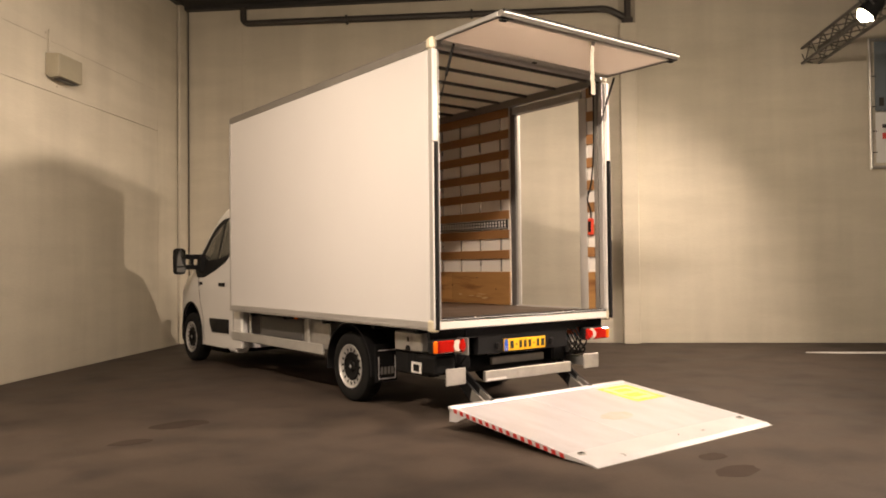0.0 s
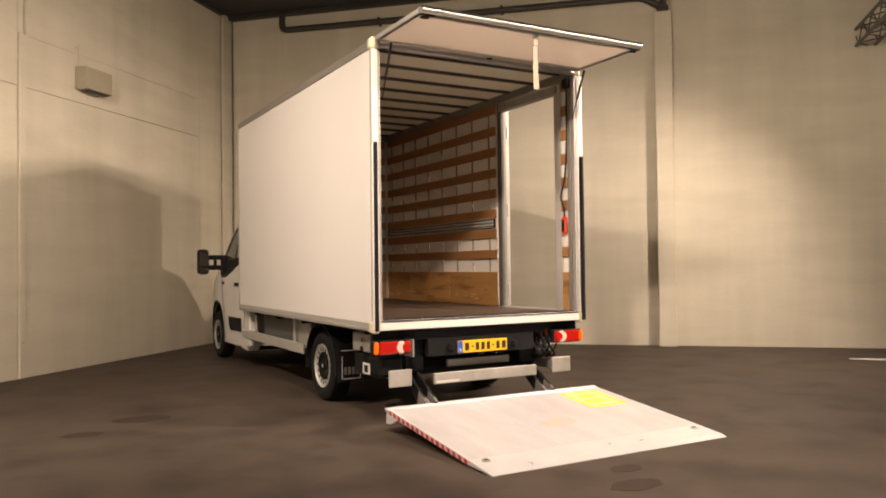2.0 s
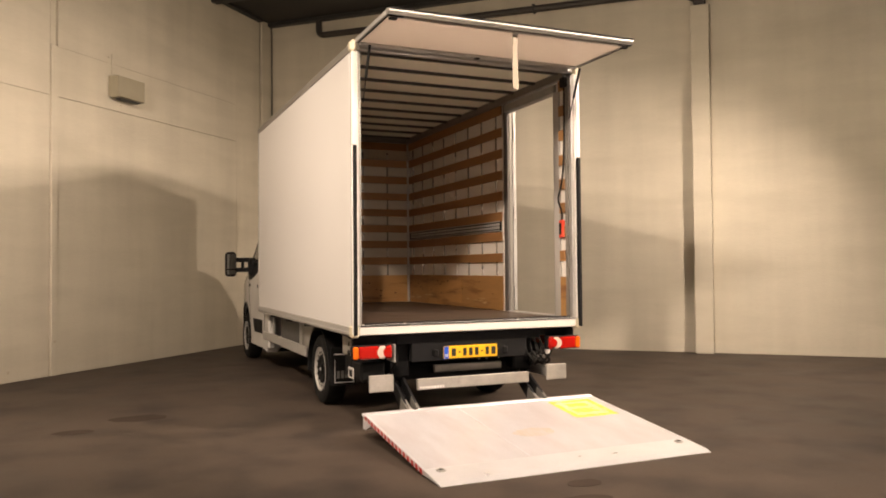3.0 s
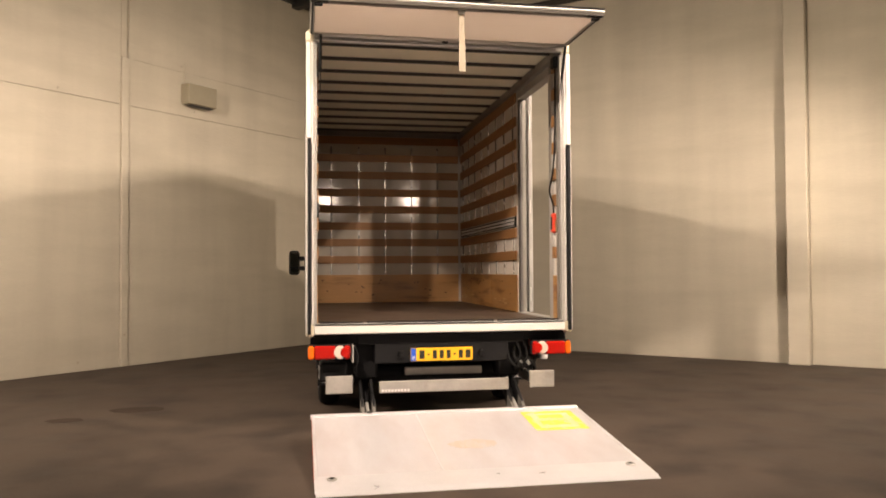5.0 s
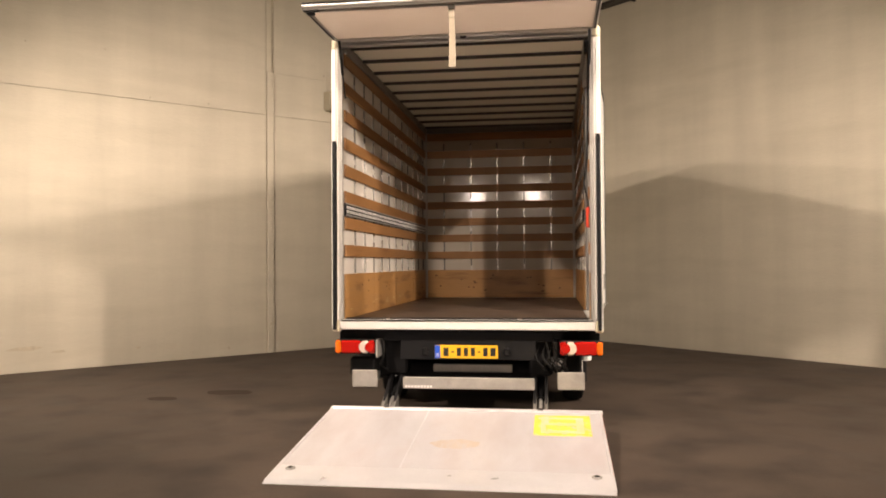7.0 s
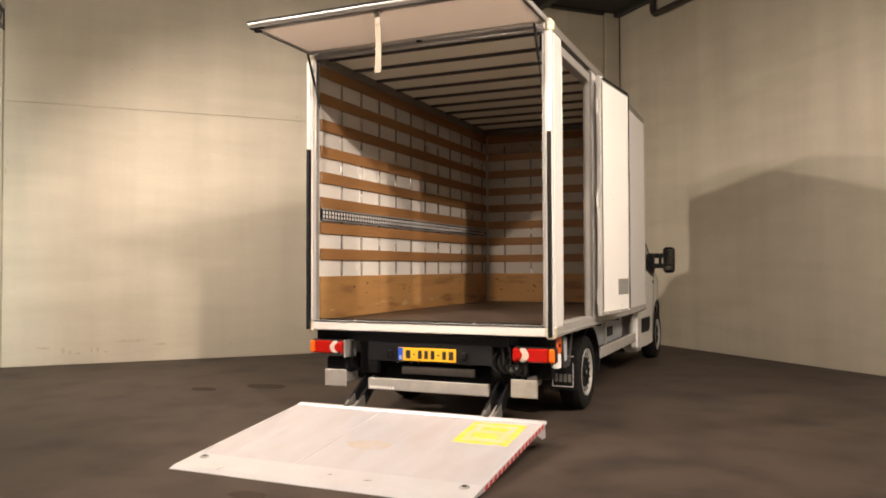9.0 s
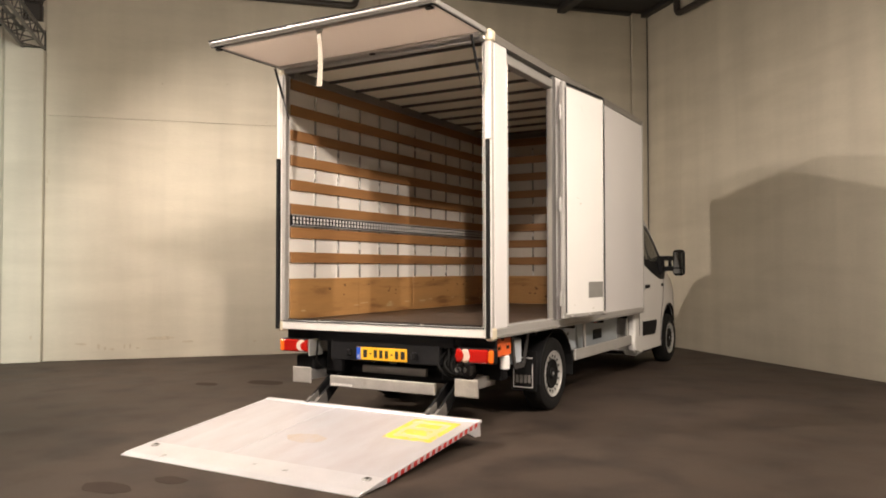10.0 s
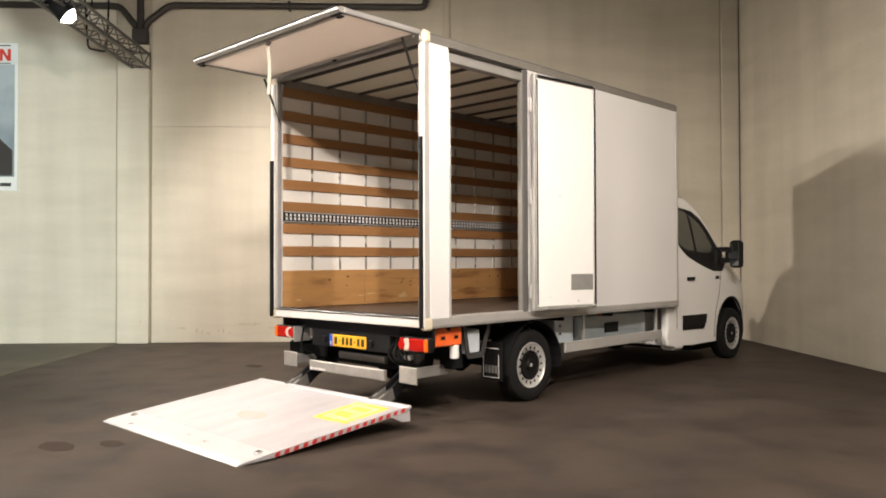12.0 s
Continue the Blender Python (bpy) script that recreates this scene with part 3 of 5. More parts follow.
def stains():
    """Dull oil marks on the floor."""
    rng = random.Random(4)
    for x, y, r in ((-2.67, 1.53, 0.22), (-0.42, -2.30, 0.16), (-0.21, -1.99, 0.11), (-3.2, 1.10, 0.14)):
        pts = [(x + r * (1 + 0.25 * rng.random()) * math.cos(a), y + 0.6 * r * (1 + 0.3 * rng.random()) * math.sin(a)) for a in (2 * math.pi * k / 18 for k in range(18))]
        tagged(part("floor_stain", prism(pts, 0.0, 0.0015, "z"), STAIN), "dull dark oil stain on the floor", "stain", "floor stains", "structure")


# ---- the box truck ----
truck = empty("box_truck", "white box truck, rear flap and side door open, tail lift lowered", "truck")
XL, XR, YF = -1.10, 1.08, 4.255
IL, IR, FRONT_IN = -1.035, 1.015, 4.215
ZB, ZT, DECK_Z, ROOF_Z = 0.79, 3.215, 0.875, 3.178


def cargo_box():
    # outer skins and their rails
    left = part("left_side_wall", block(XL, IL - 0.012, 0.062, YF - 0.02, 0.85, 3.14, 0.003), GRP, truck, "smooth white composite wall with wooden laths inside")
    right = part("right_side_wall", block(IR + 0.012, XR, 1.36, YF - 0.02, 0.86, 3.14, 0.003), GRP, truck, "smooth white composite wall with wooden laths inside")
    rear_right = part("right_rear_wall", block(IR + 0.012, XR + 0.004, 0.062, 0.285, 0.87, 3.14, 0.003), GRP, truck, "narrow white wall beside the rear opening")
    front = part("front_wall", block(XL + 0.01, XR - 0.01, FRONT_IN + 0.012, YF, 0.80, 3.14, 0.003), GRP, truck)
    part("roof", block(XL + 0.01, XR - 0.01, 0.02, YF - 0.01, ROOF_Z + 0.012, ZT - 0.005, 0.012), ROOF_IN, truck)
    part("deck", block(XL + 0.03, XR - 0.03, 0.03, YF - 0.03, DECK_Z - 0.055, DECK_Z, 0.003), DECK, truck, "dark brown scuffed plywood load floor")
    for x0, x1 in ((XL - 0.008, XL + 0.05), (XR - 0.05, XR + 0.008)):
        part("top_rail", prism([(x0, 3.138), (x1, 3.138), (x1, ZT + 0.008), (x0 + 0.025, ZT + 0.008), (x0, ZT - 0.015)] if x0 < 0 else [(x0, 3.138), (x1, 3.138), (x1, ZT - 0.015), (x1 - 0.025, ZT + 0.008), (x0, ZT + 0.008)], 0.05, YF, "y"), RAIL, truck)
        part("bottom_rail", block(x0, x1, 0.05, YF, ZB, 0.868, 0.006), ALU, truck)
        part("rail_lip", block(x0 - 0.004 if x0 < 0 else x1 - 0.004, x0 + 0.004 if x0 < 0 else x1 + 0.004, 0.05, YF, ZB + 0.012, ZB + 0.03, 0.002), ALU_DULL, truck)
        part("front_edge_rail", block(x0 if x0 < 0 else x1 - 0.03, x0 + 0.03 if x0 < 0 else x1, YF - 0.022, YF + 0.012, ZB, ZT - 0.02, 0.006), ALU_DULL, truck)
    # rear frame
    for s, x in ((-1, XL), (1, XR)):
        lo, hi = sorted((x, x - s * 0.062))
        post = part("rear_post", block(lo, hi, 0.0, 0.06, ZB + 0.02, 3.14, 0.006), ALU_MATTE, truck, "aluminium corner post with black seal strip")
        lo, hi = sorted((x + s * 0.010, x - s * 0.030))
        part("white_edge", block(lo, hi, -0.022, -0.002, 2.36, 3.13, 0.006), POST_WHITE, post, "white coated edge profile")
        lo, hi = sorted((x + s * 0.012, x - s * 0.000))
        part("white_edge", block(lo, hi, -0.022, -0.002, 0.81, 2.355, 0.004), POST_WHITE, post)
        lo, hi = sorted((x - s * 0.002, x - s * 0.026))
        part("seal_strip", block(lo, hi, -0.046, -0.002, 0.80, 2.355, 0.004), BLACK, post, "black rubber seal strip")
        lo, hi = sorted((x - s * 0.030, x - s * 0.046))
        part("white_edge", block(lo, hi, -0.014, -0.002, 0.88, 3.13, 0.004), POST_WHITE, post)
        lo, hi = sorted((x - s * 0.064, x - s * 0.075))
        part("inner_post", block(lo, hi, 0.0, 0.05, 0.88, 3.12, 0.003), ALU_DULL, post)
        lo, hi = sorted((x + s * 0.014, x - s * 0.05))
        part("corner_cap", block(lo, hi, -0.012, 0.085, ZB - 0.012, 0.878, 0.014), CAP_CREAM, truck, "cream plastic corner cap")
        part("corner_cap", block(lo, hi, -0.014, 0.08, 3.125, ZT + 0.022, 0.025), CAP_CREAM, truck, "cream plastic corner cap")
    part("rear_header", block(XL + 0.05, XR - 0.05, 0.0, 0.06, 3.150, ZT, 0.01), ALU, truck)
    part("rear_sill", block(XL + 0.05, XR - 0.05, -0.008, 0.05, ZB + 0.008, DECK_Z - 0.008, 0.008), POST_WHITE, truck, "white coated rear sill")
    part("sill_edge", block(XL + 0.07, XR - 0.07, -0.004, 0.09, DECK_Z - 0.006, DECK_Z + 0.008, 0.003), ALU, truck)
    part("sill_seal", block(XL + 0.066, XR - 0.066, -0.012, 0.0, DECK_Z - 0.004, DECK_Z + 0.004, 0.001), BLACK, truck)
    for x0, x1 in ((-1.00, -0.66), (-0.63, 0.42), (0.45, 0.98)):
        part("sill_rubber", block(x0, x1, 0.004, 0.030, DECK_Z + 0.0085, DECK_Z + 0.020, 0.004), BLACK, truck, "black rubber strip on the sill")
    return left, right, rear_right, front


left_wall, right_wall, rear_right_wall, front_wall = cargo_box()
SLATS = (3.06, 2.82, 2.588, 2.353, 2.126, 1.902, 1.682, 1.452)


def side_lining(wall, s, x, y0, y1):
    """White lining, laths and kickboard on the inner face of a side wall. s: +1 where the room lies towards +x."""
    def span(a, b):
        return sorted((x + s * a, x + s * b))

    lo, hi = span(-0.012, 0.0)
    lining = part("lining", block(lo, hi, y0, y1, DECK_Z, 3.13, 0), LINING, wall, "white inner lining")
    lo, hi = span(0.0, 0.018)
    a = y0
    while a < y1 - 0.05:
        b = min(a + 1.06, y1)
        part("kickboard", block(lo, hi, a + 0.001, b - 0.001, DECK_Z + 0.004, 1.255, 0.002), PLY, wall, "varnished plywood kickboard")
        a = b
    lath = block(-0.009, 0.009, -(y1 - y0) / 2, (y1 - y0) / 2, -0.05, 0.05, 0.004)
    mesh = bpy.data.meshes.new("lath")
    lath.to_mesh(mesh)
    lath.free()
    mesh.materials.append(WOOD_SIDE)
    for z in SLATS:
        piece("lath", mesh, wall, pose(x + s * 0.0145, (y0 + y1) / 2, z))
    stud = block(-0.007, 0.007, -0.013, 0.013, -0.92, 0.92, 0.005)
    mesh = bpy.data.meshes.new("stud")
    stud.to_mesh(mesh)
    stud.free()
    mesh.materials.append(STUD)
    y = 0.43
    while y < y1 - 0.02:
        if y > y0 + 0.02:
            piece("stud", mesh, wall, pose(x + s * 0.0062, y, 2.18))
        y += 0.362
    return lining


side_lining(left_wall, 1, IL, 0.065, FRONT_IN)
side_lining(right_wall, -1, IR, 1.37, FRONT_IN)
side_lining(rear_right_wall, -1, IR, 0.112, 0.200)


SMUDGE = material("grey_smudge", (0.58, 0.56, 0.50), 0.5, vary=0.15, large=30)
SCUFF = material("pale_scuff", (0.50, 0.36, 0.20), 0.6, vary=0.2, large=20)
KNOT = material("dark_knot", (0.13, 0.06, 0.022), 0.5, vary=0.2, large=30)


def blot(rng, cy, cz, ry, rz):
    """An uneven flat patch, as (y, z) points."""
    return [(cy + ry * (0.7 + 0.5 * rng.random()) * math.cos(a), cz + rz * (0.6 + 0.6 * rng.random()) * math.sin(a)) for a in (2 * math.pi * k / 9 for k in range(9))]


def board_marks():
    rng = random.Random(12)
    for wall, lo, hi, y0, y1 in ((left_wall, IL + 0.0181, IL + 0.0188, 0.2, 4.1), (right_wall, IR - 0.0188, IR - 0.0181, 1.6, 4.1)):
        for k in range(13):
            y = y0 + (y1 - y0) * rng.random()
            part("scuff_mark", prism(blot(rng, y, 0.945 + 0.05 * rng.random(), 0.03 + 0.06 * rng.random(), 0.005 + 0.006 * rng.random()), lo, hi, "x"), SCUFF, wall)
        for k in range(14):
            y = y0 + (y1 - y0) * rng.random()
            part("knot", prism(blot(rng, y, 1.0 + 0.22 * rng.random(), 0.010 + 0.012 * rng.random(), 0.006 + 0.008 * rng.random()), lo, hi, "x"), KNOT, wall)
    y = FRONT_IN - 0.018
    for k in range(16):
        x = IL + 0.1 + (IR - IL - 0.2) * rng.random()
        part("knot", prism(blot(rng, x, 0.94 + 0.28 * rng.random(), 0.012 + 0.014 * rng.random(), 0.007 + 0.009 * rng.random()), y - 0.0008, y - 0.0002, "y"), KNOT, front_wall)


board_marks()


def front_lining():
    y = FRONT_IN
    part("lining", block(XL + 0.04, XR - 0.04, y, y + 0.011, DECK_Z, 3.17, 0), LINING_FRONT, front_wall, "glossy white inner lining, darkened for the dim depth of the box")
    part("kickboard", block(IL + 0.02, IR - 0.02, y - 0.018, y - 0.001, DECK_Z + 0.004, 1.25, 0.003), PLY, front_wall, "knotty plywood kickboard")
    part("head_rail", block(IL + 0.05, IR - 0.05, y - 0.035, y - 0.001, 3.115, ROOF_Z + 0.008, 0.010), RAIL, front_wall, "grey head rail")
    bm = block(-(IR - IL) / 2 + 0.03, (IR - IL) / 2 - 0.03, -0.009, 0.009, -0.05, 0.05, 0.004)
    mesh = bpy.data.meshes.new("lath")
    bm.to_mesh(mesh)
    bm.free()
    mesh.materials.append(WOOD_FRONT)
    for z in SLATS:
        piece("lath", mesh, front_wall, pose((IL + IR) / 2, y - 0.0145, z))
    bm = block(-0.011, 0.011, -0.005, 0.005, -0.92, 0.92, 0.002)
    mesh = bpy.data.meshes.new("stud")
    bm.to_mesh(mesh)
    bm.free()
    mesh.materials.append(STUD)
    for x in (-0.76, -0.393, -0.037, 0.322, 0.68):
        piece("stud", mesh, front_wall, pose(x, y - 0.0052, 2.05))
    for x0, x1 in ((IL + 0.001, IL + 0.048), (IR - 0.048, IR - 0.001)):
        part("corner_strip", block(x0, x1, y - 0.035, y - 0.019, DECK_Z + 0.004, 3.10, 0.004), ALU_MATTE, front_wall, "pale aluminium corner strip")


front_lining()


def lashing_rail(wall, s, x, y0, y1):
    """A perforated steel rail: two rows of slots with bright teeth."""
    lo, hi = sorted((x + s * 0.001, x + s * 0.024))
    rail = part("lashing_rail", block(lo, hi, y0, y1, 1.745, 1.855, 0.003), CHASSIS, wall, "dark perforated lashing rail")
    lo, hi = sorted((x + s * 0.0245, x + s * 0.027))
    for z in (1.752, 1.848):
        part("flange", block(lo, hi, y0, y1, z - 0.006, z + 0.006, 0.001), ALU, rail)
    tooth = block(-0.0012, 0.0012, -0.011, 0.011, -0.013, 0.013, 0)
    mesh = bpy.data.meshes.new("slot_tooth")
    tooth.to_mesh(mesh)
    tooth.free()
    mesh.materials.append(TOOTH)
    y = y0 + 0.03
    while y < y1 - 0.03:
        for z in (1.782, 1.818):
            piece("slot_tooth", mesh, rail, pose((lo + hi) / 2, y, z))
        y += 0.05


lashing_rail(left_wall, 1, IL, 0.07, 4.15)
lashing_rail(right_wall, -1, IR, 1.40, 4.15)


def roof_ribs():
    for k in range(10):
        y = 0.17 + 0.435 * k
        part("roof_rib", prism([(y - 0.018, ROOF_Z + 0.011), (y + 0.018, ROOF_Z + 0.011), (y + 0.011, ROOF_Z - 0.016), (y - 0.011, ROOF_Z - 0.016)], IL + 0.02, IR - 0.02, "x"), RIB, truck)
    for x0, x1 in ((IL - 0.012, IL + 0.045), (IR - 0.045, IR + 0.012)):
        part("roof_side_rail", block(x0, x1, 0.08, FRONT_IN - 0.001, 3.108, ROOF_Z + 0.010, 0.006), RAIL, truck)
    # the deep rail over the side opening
    part("opening_header", block(IR - 0.02, XR, 0.285, 1.30, 3.02, 3.098, 0.006), ALU_DULL, truck)


roof_ribs()


def side_opening():
    part("opening_post", block(IR - 0.012, XR + 0.004, 0.288, 0.312, DECK_Z, 3.02, 0.004), ALU, truck)
    post = part("hinge_post", block(IR + 0.002, XR + 0.002, 1.275, 1.358, DECK_Z - 0.005, 3.13, 0.005), POST_GREY, truck)
    part("post_edge", block(IR + 0.022, XR - 0.006, 1.266, 1.276, DECK_Z, 3.02, 0.003), RAIL, post)
    part("opening_post", block(IR - 0.016, IR + 0.010, 0.201, 0.300, DECK_Z, 3.02, 0.004), ALU_MATTE, truck)
    part("inner_jamb", block(IR - 0.014, IR + 0.010, 0.064, 0.111, DECK_Z, 3.10, 0.004), RAIL, truck)
    part("threshold", block(IR - 0.03, XR + 0.006, 0.312, 1.275, DECK_Z - 0.02, DECK_Z + 0.008, 0.004), ALU, truck)
    # the door, folded back; its own x runs from the hinge towards the front
    yaw = math.degrees(math.atan2(2.235 - 1.30, 1.235 - 1.135))
    m = pose(1.137, 1.345, 0, 0, 0, yaw)
    door = part("side_door", block(0.035, 0.855, -0.022, 0.010, 0.915, 3.055, 0.004), GRP_DOOR, truck, "open white side door folded back against the wall", m=m)
    for x0, x1, z0, z1 in ((0.0, 0.036, 0.88, 3.09), (0.854, 0.89, 0.88, 3.09)):
        part("door_frame", block(x0, x1, -0.028, 0.014, z0, z1, 0.005), ALU_DULL, door)
    for z0, z1 in ((0.88, 0.916), (3.054, 3.09)):
        part("door_frame", block(0.036, 0.854, -0.028, 0.014, z0, z1, 0.005), ALU_DULL, door)
    part("door_seal", block(0.040, 0.052, -0.030, -0.0225, 0.93, 3.04, 0.002), BLACK, door, "black rubber door seal")
    part("door_seal", block(0.860, 0.885, -0.034, -0.0285, 0.90, 3.07, 0.002), BLACK, door)
    part("door_seal", block(0.05, 0.860, -0.034, -0.0285, 3.060, 3.085, 0.002), BLACK, door)
    part("sticker", block(0.515, 0.84, -0.0255, -0.0225, 1.06, 1.215, 0), STICKER, door, "grey rectangular sticker")
    for z in (1.06, 1.94, 2.80):
        hinge = part("hinge", lathe([(0.004, -0.07), (0.011, -0.066), (0.011, 0.066), (0.004, 0.07)], 10, "z"), GALV, door, smooth=True, m=pose(-0.014, 0.004, z))
        part("leaf", block(0.0, 0.05, -0.006, 0.000, -0.045, 0.045, 0.002), GALV, hinge)
    rng = random.Random(3)
    for x, z in ((0.30, 2.02), (0.36, 1.97), (0.22, 1.00), (0.62, 0.955)):
        r = 0.006 + 0.007 * rng.random()
        part("scuff_mark", prism(blot(rng, x, z, r * 1.3, r), -0.0232, -0.0224, "y"), SMUDGE, door)
    for x in (0.12, 0.5):
        part("lock_bolt", block(x, x + 0.05, -0.040, -0.029, 0.888, 0.908, 0.004), ALU, door)
    part("lock_bolt", block(0.815, 0.865, -0.046, -0.035, 0.895, 0.915, 0.004), GALV, door)


side_opening()


def rear_flap():
    """The top-hinged flap, lifted level."""
    m = pose(0, -0.02, 3.218, 0.0, 0, 0)
    flap = part("rear_flap", block(XL + 0.05, XR - 0.05, -0.79, -0.045, -0.022, 0.008, 0.003), GRP_GLOSS, truck, "raised white rear flap with aluminium edges", m=m)
    part("front_edge", prism([(-0.79, -0.034), (-0.79, 0.012), (-0.83, 0.012), (-0.855, -0.006), (-0.83, -0.034)], XL + 0.015, XR - 0.015, "x"), RAIL, flap)
    part("edge_bead", prism([(-0.8575, -0.011), (-0.858, -0.004), (-0.846, -0.002), (-0.845, -0.018)], XL + 0.02, XR - 0.02, "x"), TOOTH, flap, "bright drip bead")
    part("top_seal", prism([(-0.860, -0.003), (-0.862, 0.008), (-0.850, 0.016), (-0.830, 0.0165), (-0.830, 0.0128), (-0.848, 0.006), (-0.848, -0.001)], XL + 0.02, XR - 0.02, "x"), BLACK, flap, "black rubber strip")
    part("inner_profile", block(XL + 0.05, XR - 0.05, -0.789, -0.742, -0.030, -0.0222, 0.003), ALU, flap, "smooth aluminium inner profile")
    for x0, x1 in ((XL + 0.02, XL + 0.14), (XR - 0.14, XR - 0.02)):
        part("corner_seal", block(x0, x1, -0.835, -0.800, -0.041, -0.0345, 0.002), BLACK, flap)
    for x0, x1 in ((XL + 0.015, XL + 0.05), (XR - 0.05, XR - 0.015)):
        part("side_edge", block(x0, x1, -0.79, -0.03, -0.030, 0.012, 0.005), ALU, flap)
        part("edge_seal", block(x0 + 0.013, x1 - 0.013, -0.78, -0.04, -0.034, -0.0305, 0.001), BLACK, flap)
    part("hinge_profile", tube([(XL + 0.03, -0.01, 0.0), (XR - 0.03, -0.01, 0.0)], 0.018, 8), ALU, flap, smooth=True)
    part("lip", block(XL + 0.05, XR - 0.05, -0.060, -0.030, -0.052, -0.0225, 0.008), ALU, flap)
    for x in (XL + 0.07, XR - 0.07):
        part("catch", block(x - 0.03, x + 0.03, -0.81, -0.77, -0.058, -0.0445, 0.004), BLACK, flap)
    part("catch", block(-0.02, 0.03, -0.075, -0.045, -0.064, -0.0525, 0.004), BLACK, flap)
    for x in (IL + 0.035, IR - 0.015):
        strut = part("gas_strut", tube([(x, -0.17, 3.15), (x, -0.06, 2.90)], 0.011, 8), BLACK, truck, "black gas strut", smooth=True)
        part("rod", tube([(x, -0.06, 2.90), (x, 0.02, 2.72)], 0.005, 6), BLACK, strut)
    strap = part("pull_strap", prism([(-0.022, 3.185), (0.022, 3.185), (0.020, 3.10), (-0.020, 3.10)], -0.778, -0.772, "y"), STRAP, truck, "hanging cream pull strap")
    bm = bmesh.new()
    rows = []
    for k in range(9):
        t = k / 8
        z, x, y = 3.10 - 0.355 * t, 0.004 * math.sin(2.5 * t), -0.772 + 0.005 * math.sin(4 * t)
        w = 0.020 + 0.006 * t
        rows.append([bm.verts.new(q) for q in ((x - w, y, z), (x + w, y, z), (x + w, y + 0.004, z), (x - w, y + 0.004, z))])
    for a, b in zip(rows, rows[1:]):
        for i in range(4):
            j = (i + 1) % 4
            bm.faces.new((a[i], a[j], b[j], b[i]))
    bm.faces.new(rows[0])
    bm.faces.new(rows[-1])
    bmesh.ops.recalc_face_normals(bm, faces=bm.faces)
    part("webbing", bm, STRAP, strap)
    part("anchor", block(-0.025, 0.025, -0.79, -0.76, 3.165, 3.20, 0.004), POST_WHITE, strap)


rear_flap()


def pendant():
    x = IR - 0.017
    cable = bent([(x, 0.10, 3.08), (x - 0.004, 0.10, 2.6), (x - 0.010, 0.11, 2.3), (x - 0.020, 0.13, 2.12), (x - 0.040, 0.16, 2.00), (x - 0.038, 0.16, 1.96), (x - 0.012, 0.14, 1.86), (x - 0.006, 0.15, 1.79)])
    cord = part("pendant_cable", tube(cable, 0.008, 6), BLACK, truck, "black hanging control cable", smooth=True)
    part("hand_control", block(x - 0.026, x + 0.012, 0.115, 0.185, 1.62, 1.79, 0.012), RED_BOX, cord, "red hand control for the tail lift")
    part("button_plate", block(x - 0.029, x - 0.0265, 0.130, 0.170, 1.65, 1.76, 0.001), BLACK, cord)
    part("cable_gland", block(x - 0.03, x + 0.02, 0.06, 0.14, 3.03, 3.13, 0.01), BLACK, cord)


pendant()


# ---- chassis, lights and lift ----
def tail_light(s):
    cx = 0.92 * s + (-0.008 if s < 0 else 0.0)
    base = part("tail_light", block(cx - 0.172, cx + 0.172, 0.035, 0.10, 0.592, 0.712, 0.012), BLACK, truck, "rear lamp cluster with red, clear and orange lenses")
    for a, b, mat, nm in ((-0.168, -0.115, LENS_RED, "red_lens"), (-0.113, -0.055, LENS_CLEAR, "reverse_lens"), (-0.053, 0.120, LENS_RED, "red_lens"), (0.122, 0.168, LENS_ORANGE, "indicator_lens")):
        lo, hi = sorted((cx + s * a, cx + s * b))
        part(nm, block(lo, hi, 0.008, 0.0345, 0.598, 0.706, 0.012), mat, base)
    lens = cx + s * -0.080
    part("reverse_ring", lathe([(0.012, 0.0), (0.042, 0.002), (0.046, 0.008), (0.03, 0.012)], 28, "y"), LENS_CLEAR, base, smooth=True, m=pose(lens, 0.002, 0.652))
    lens = cx + s * -0.125
    part("fog_ring", lathe([(0.006, -0.008), (0.036, -0.005), (0.042, 0.004), (0.042, 0.012)], 28, "y"), LENS_RED, base, smooth=True, m=pose(lens, 0.002, 0.652))
    part("lamp_bracket", block(cx - 0.15, cx + 0.15, 0.10, 0.13, 0.62, 0.79, 0.004), CHASSIS, base)


tail_light(-1)
tail_light(1)


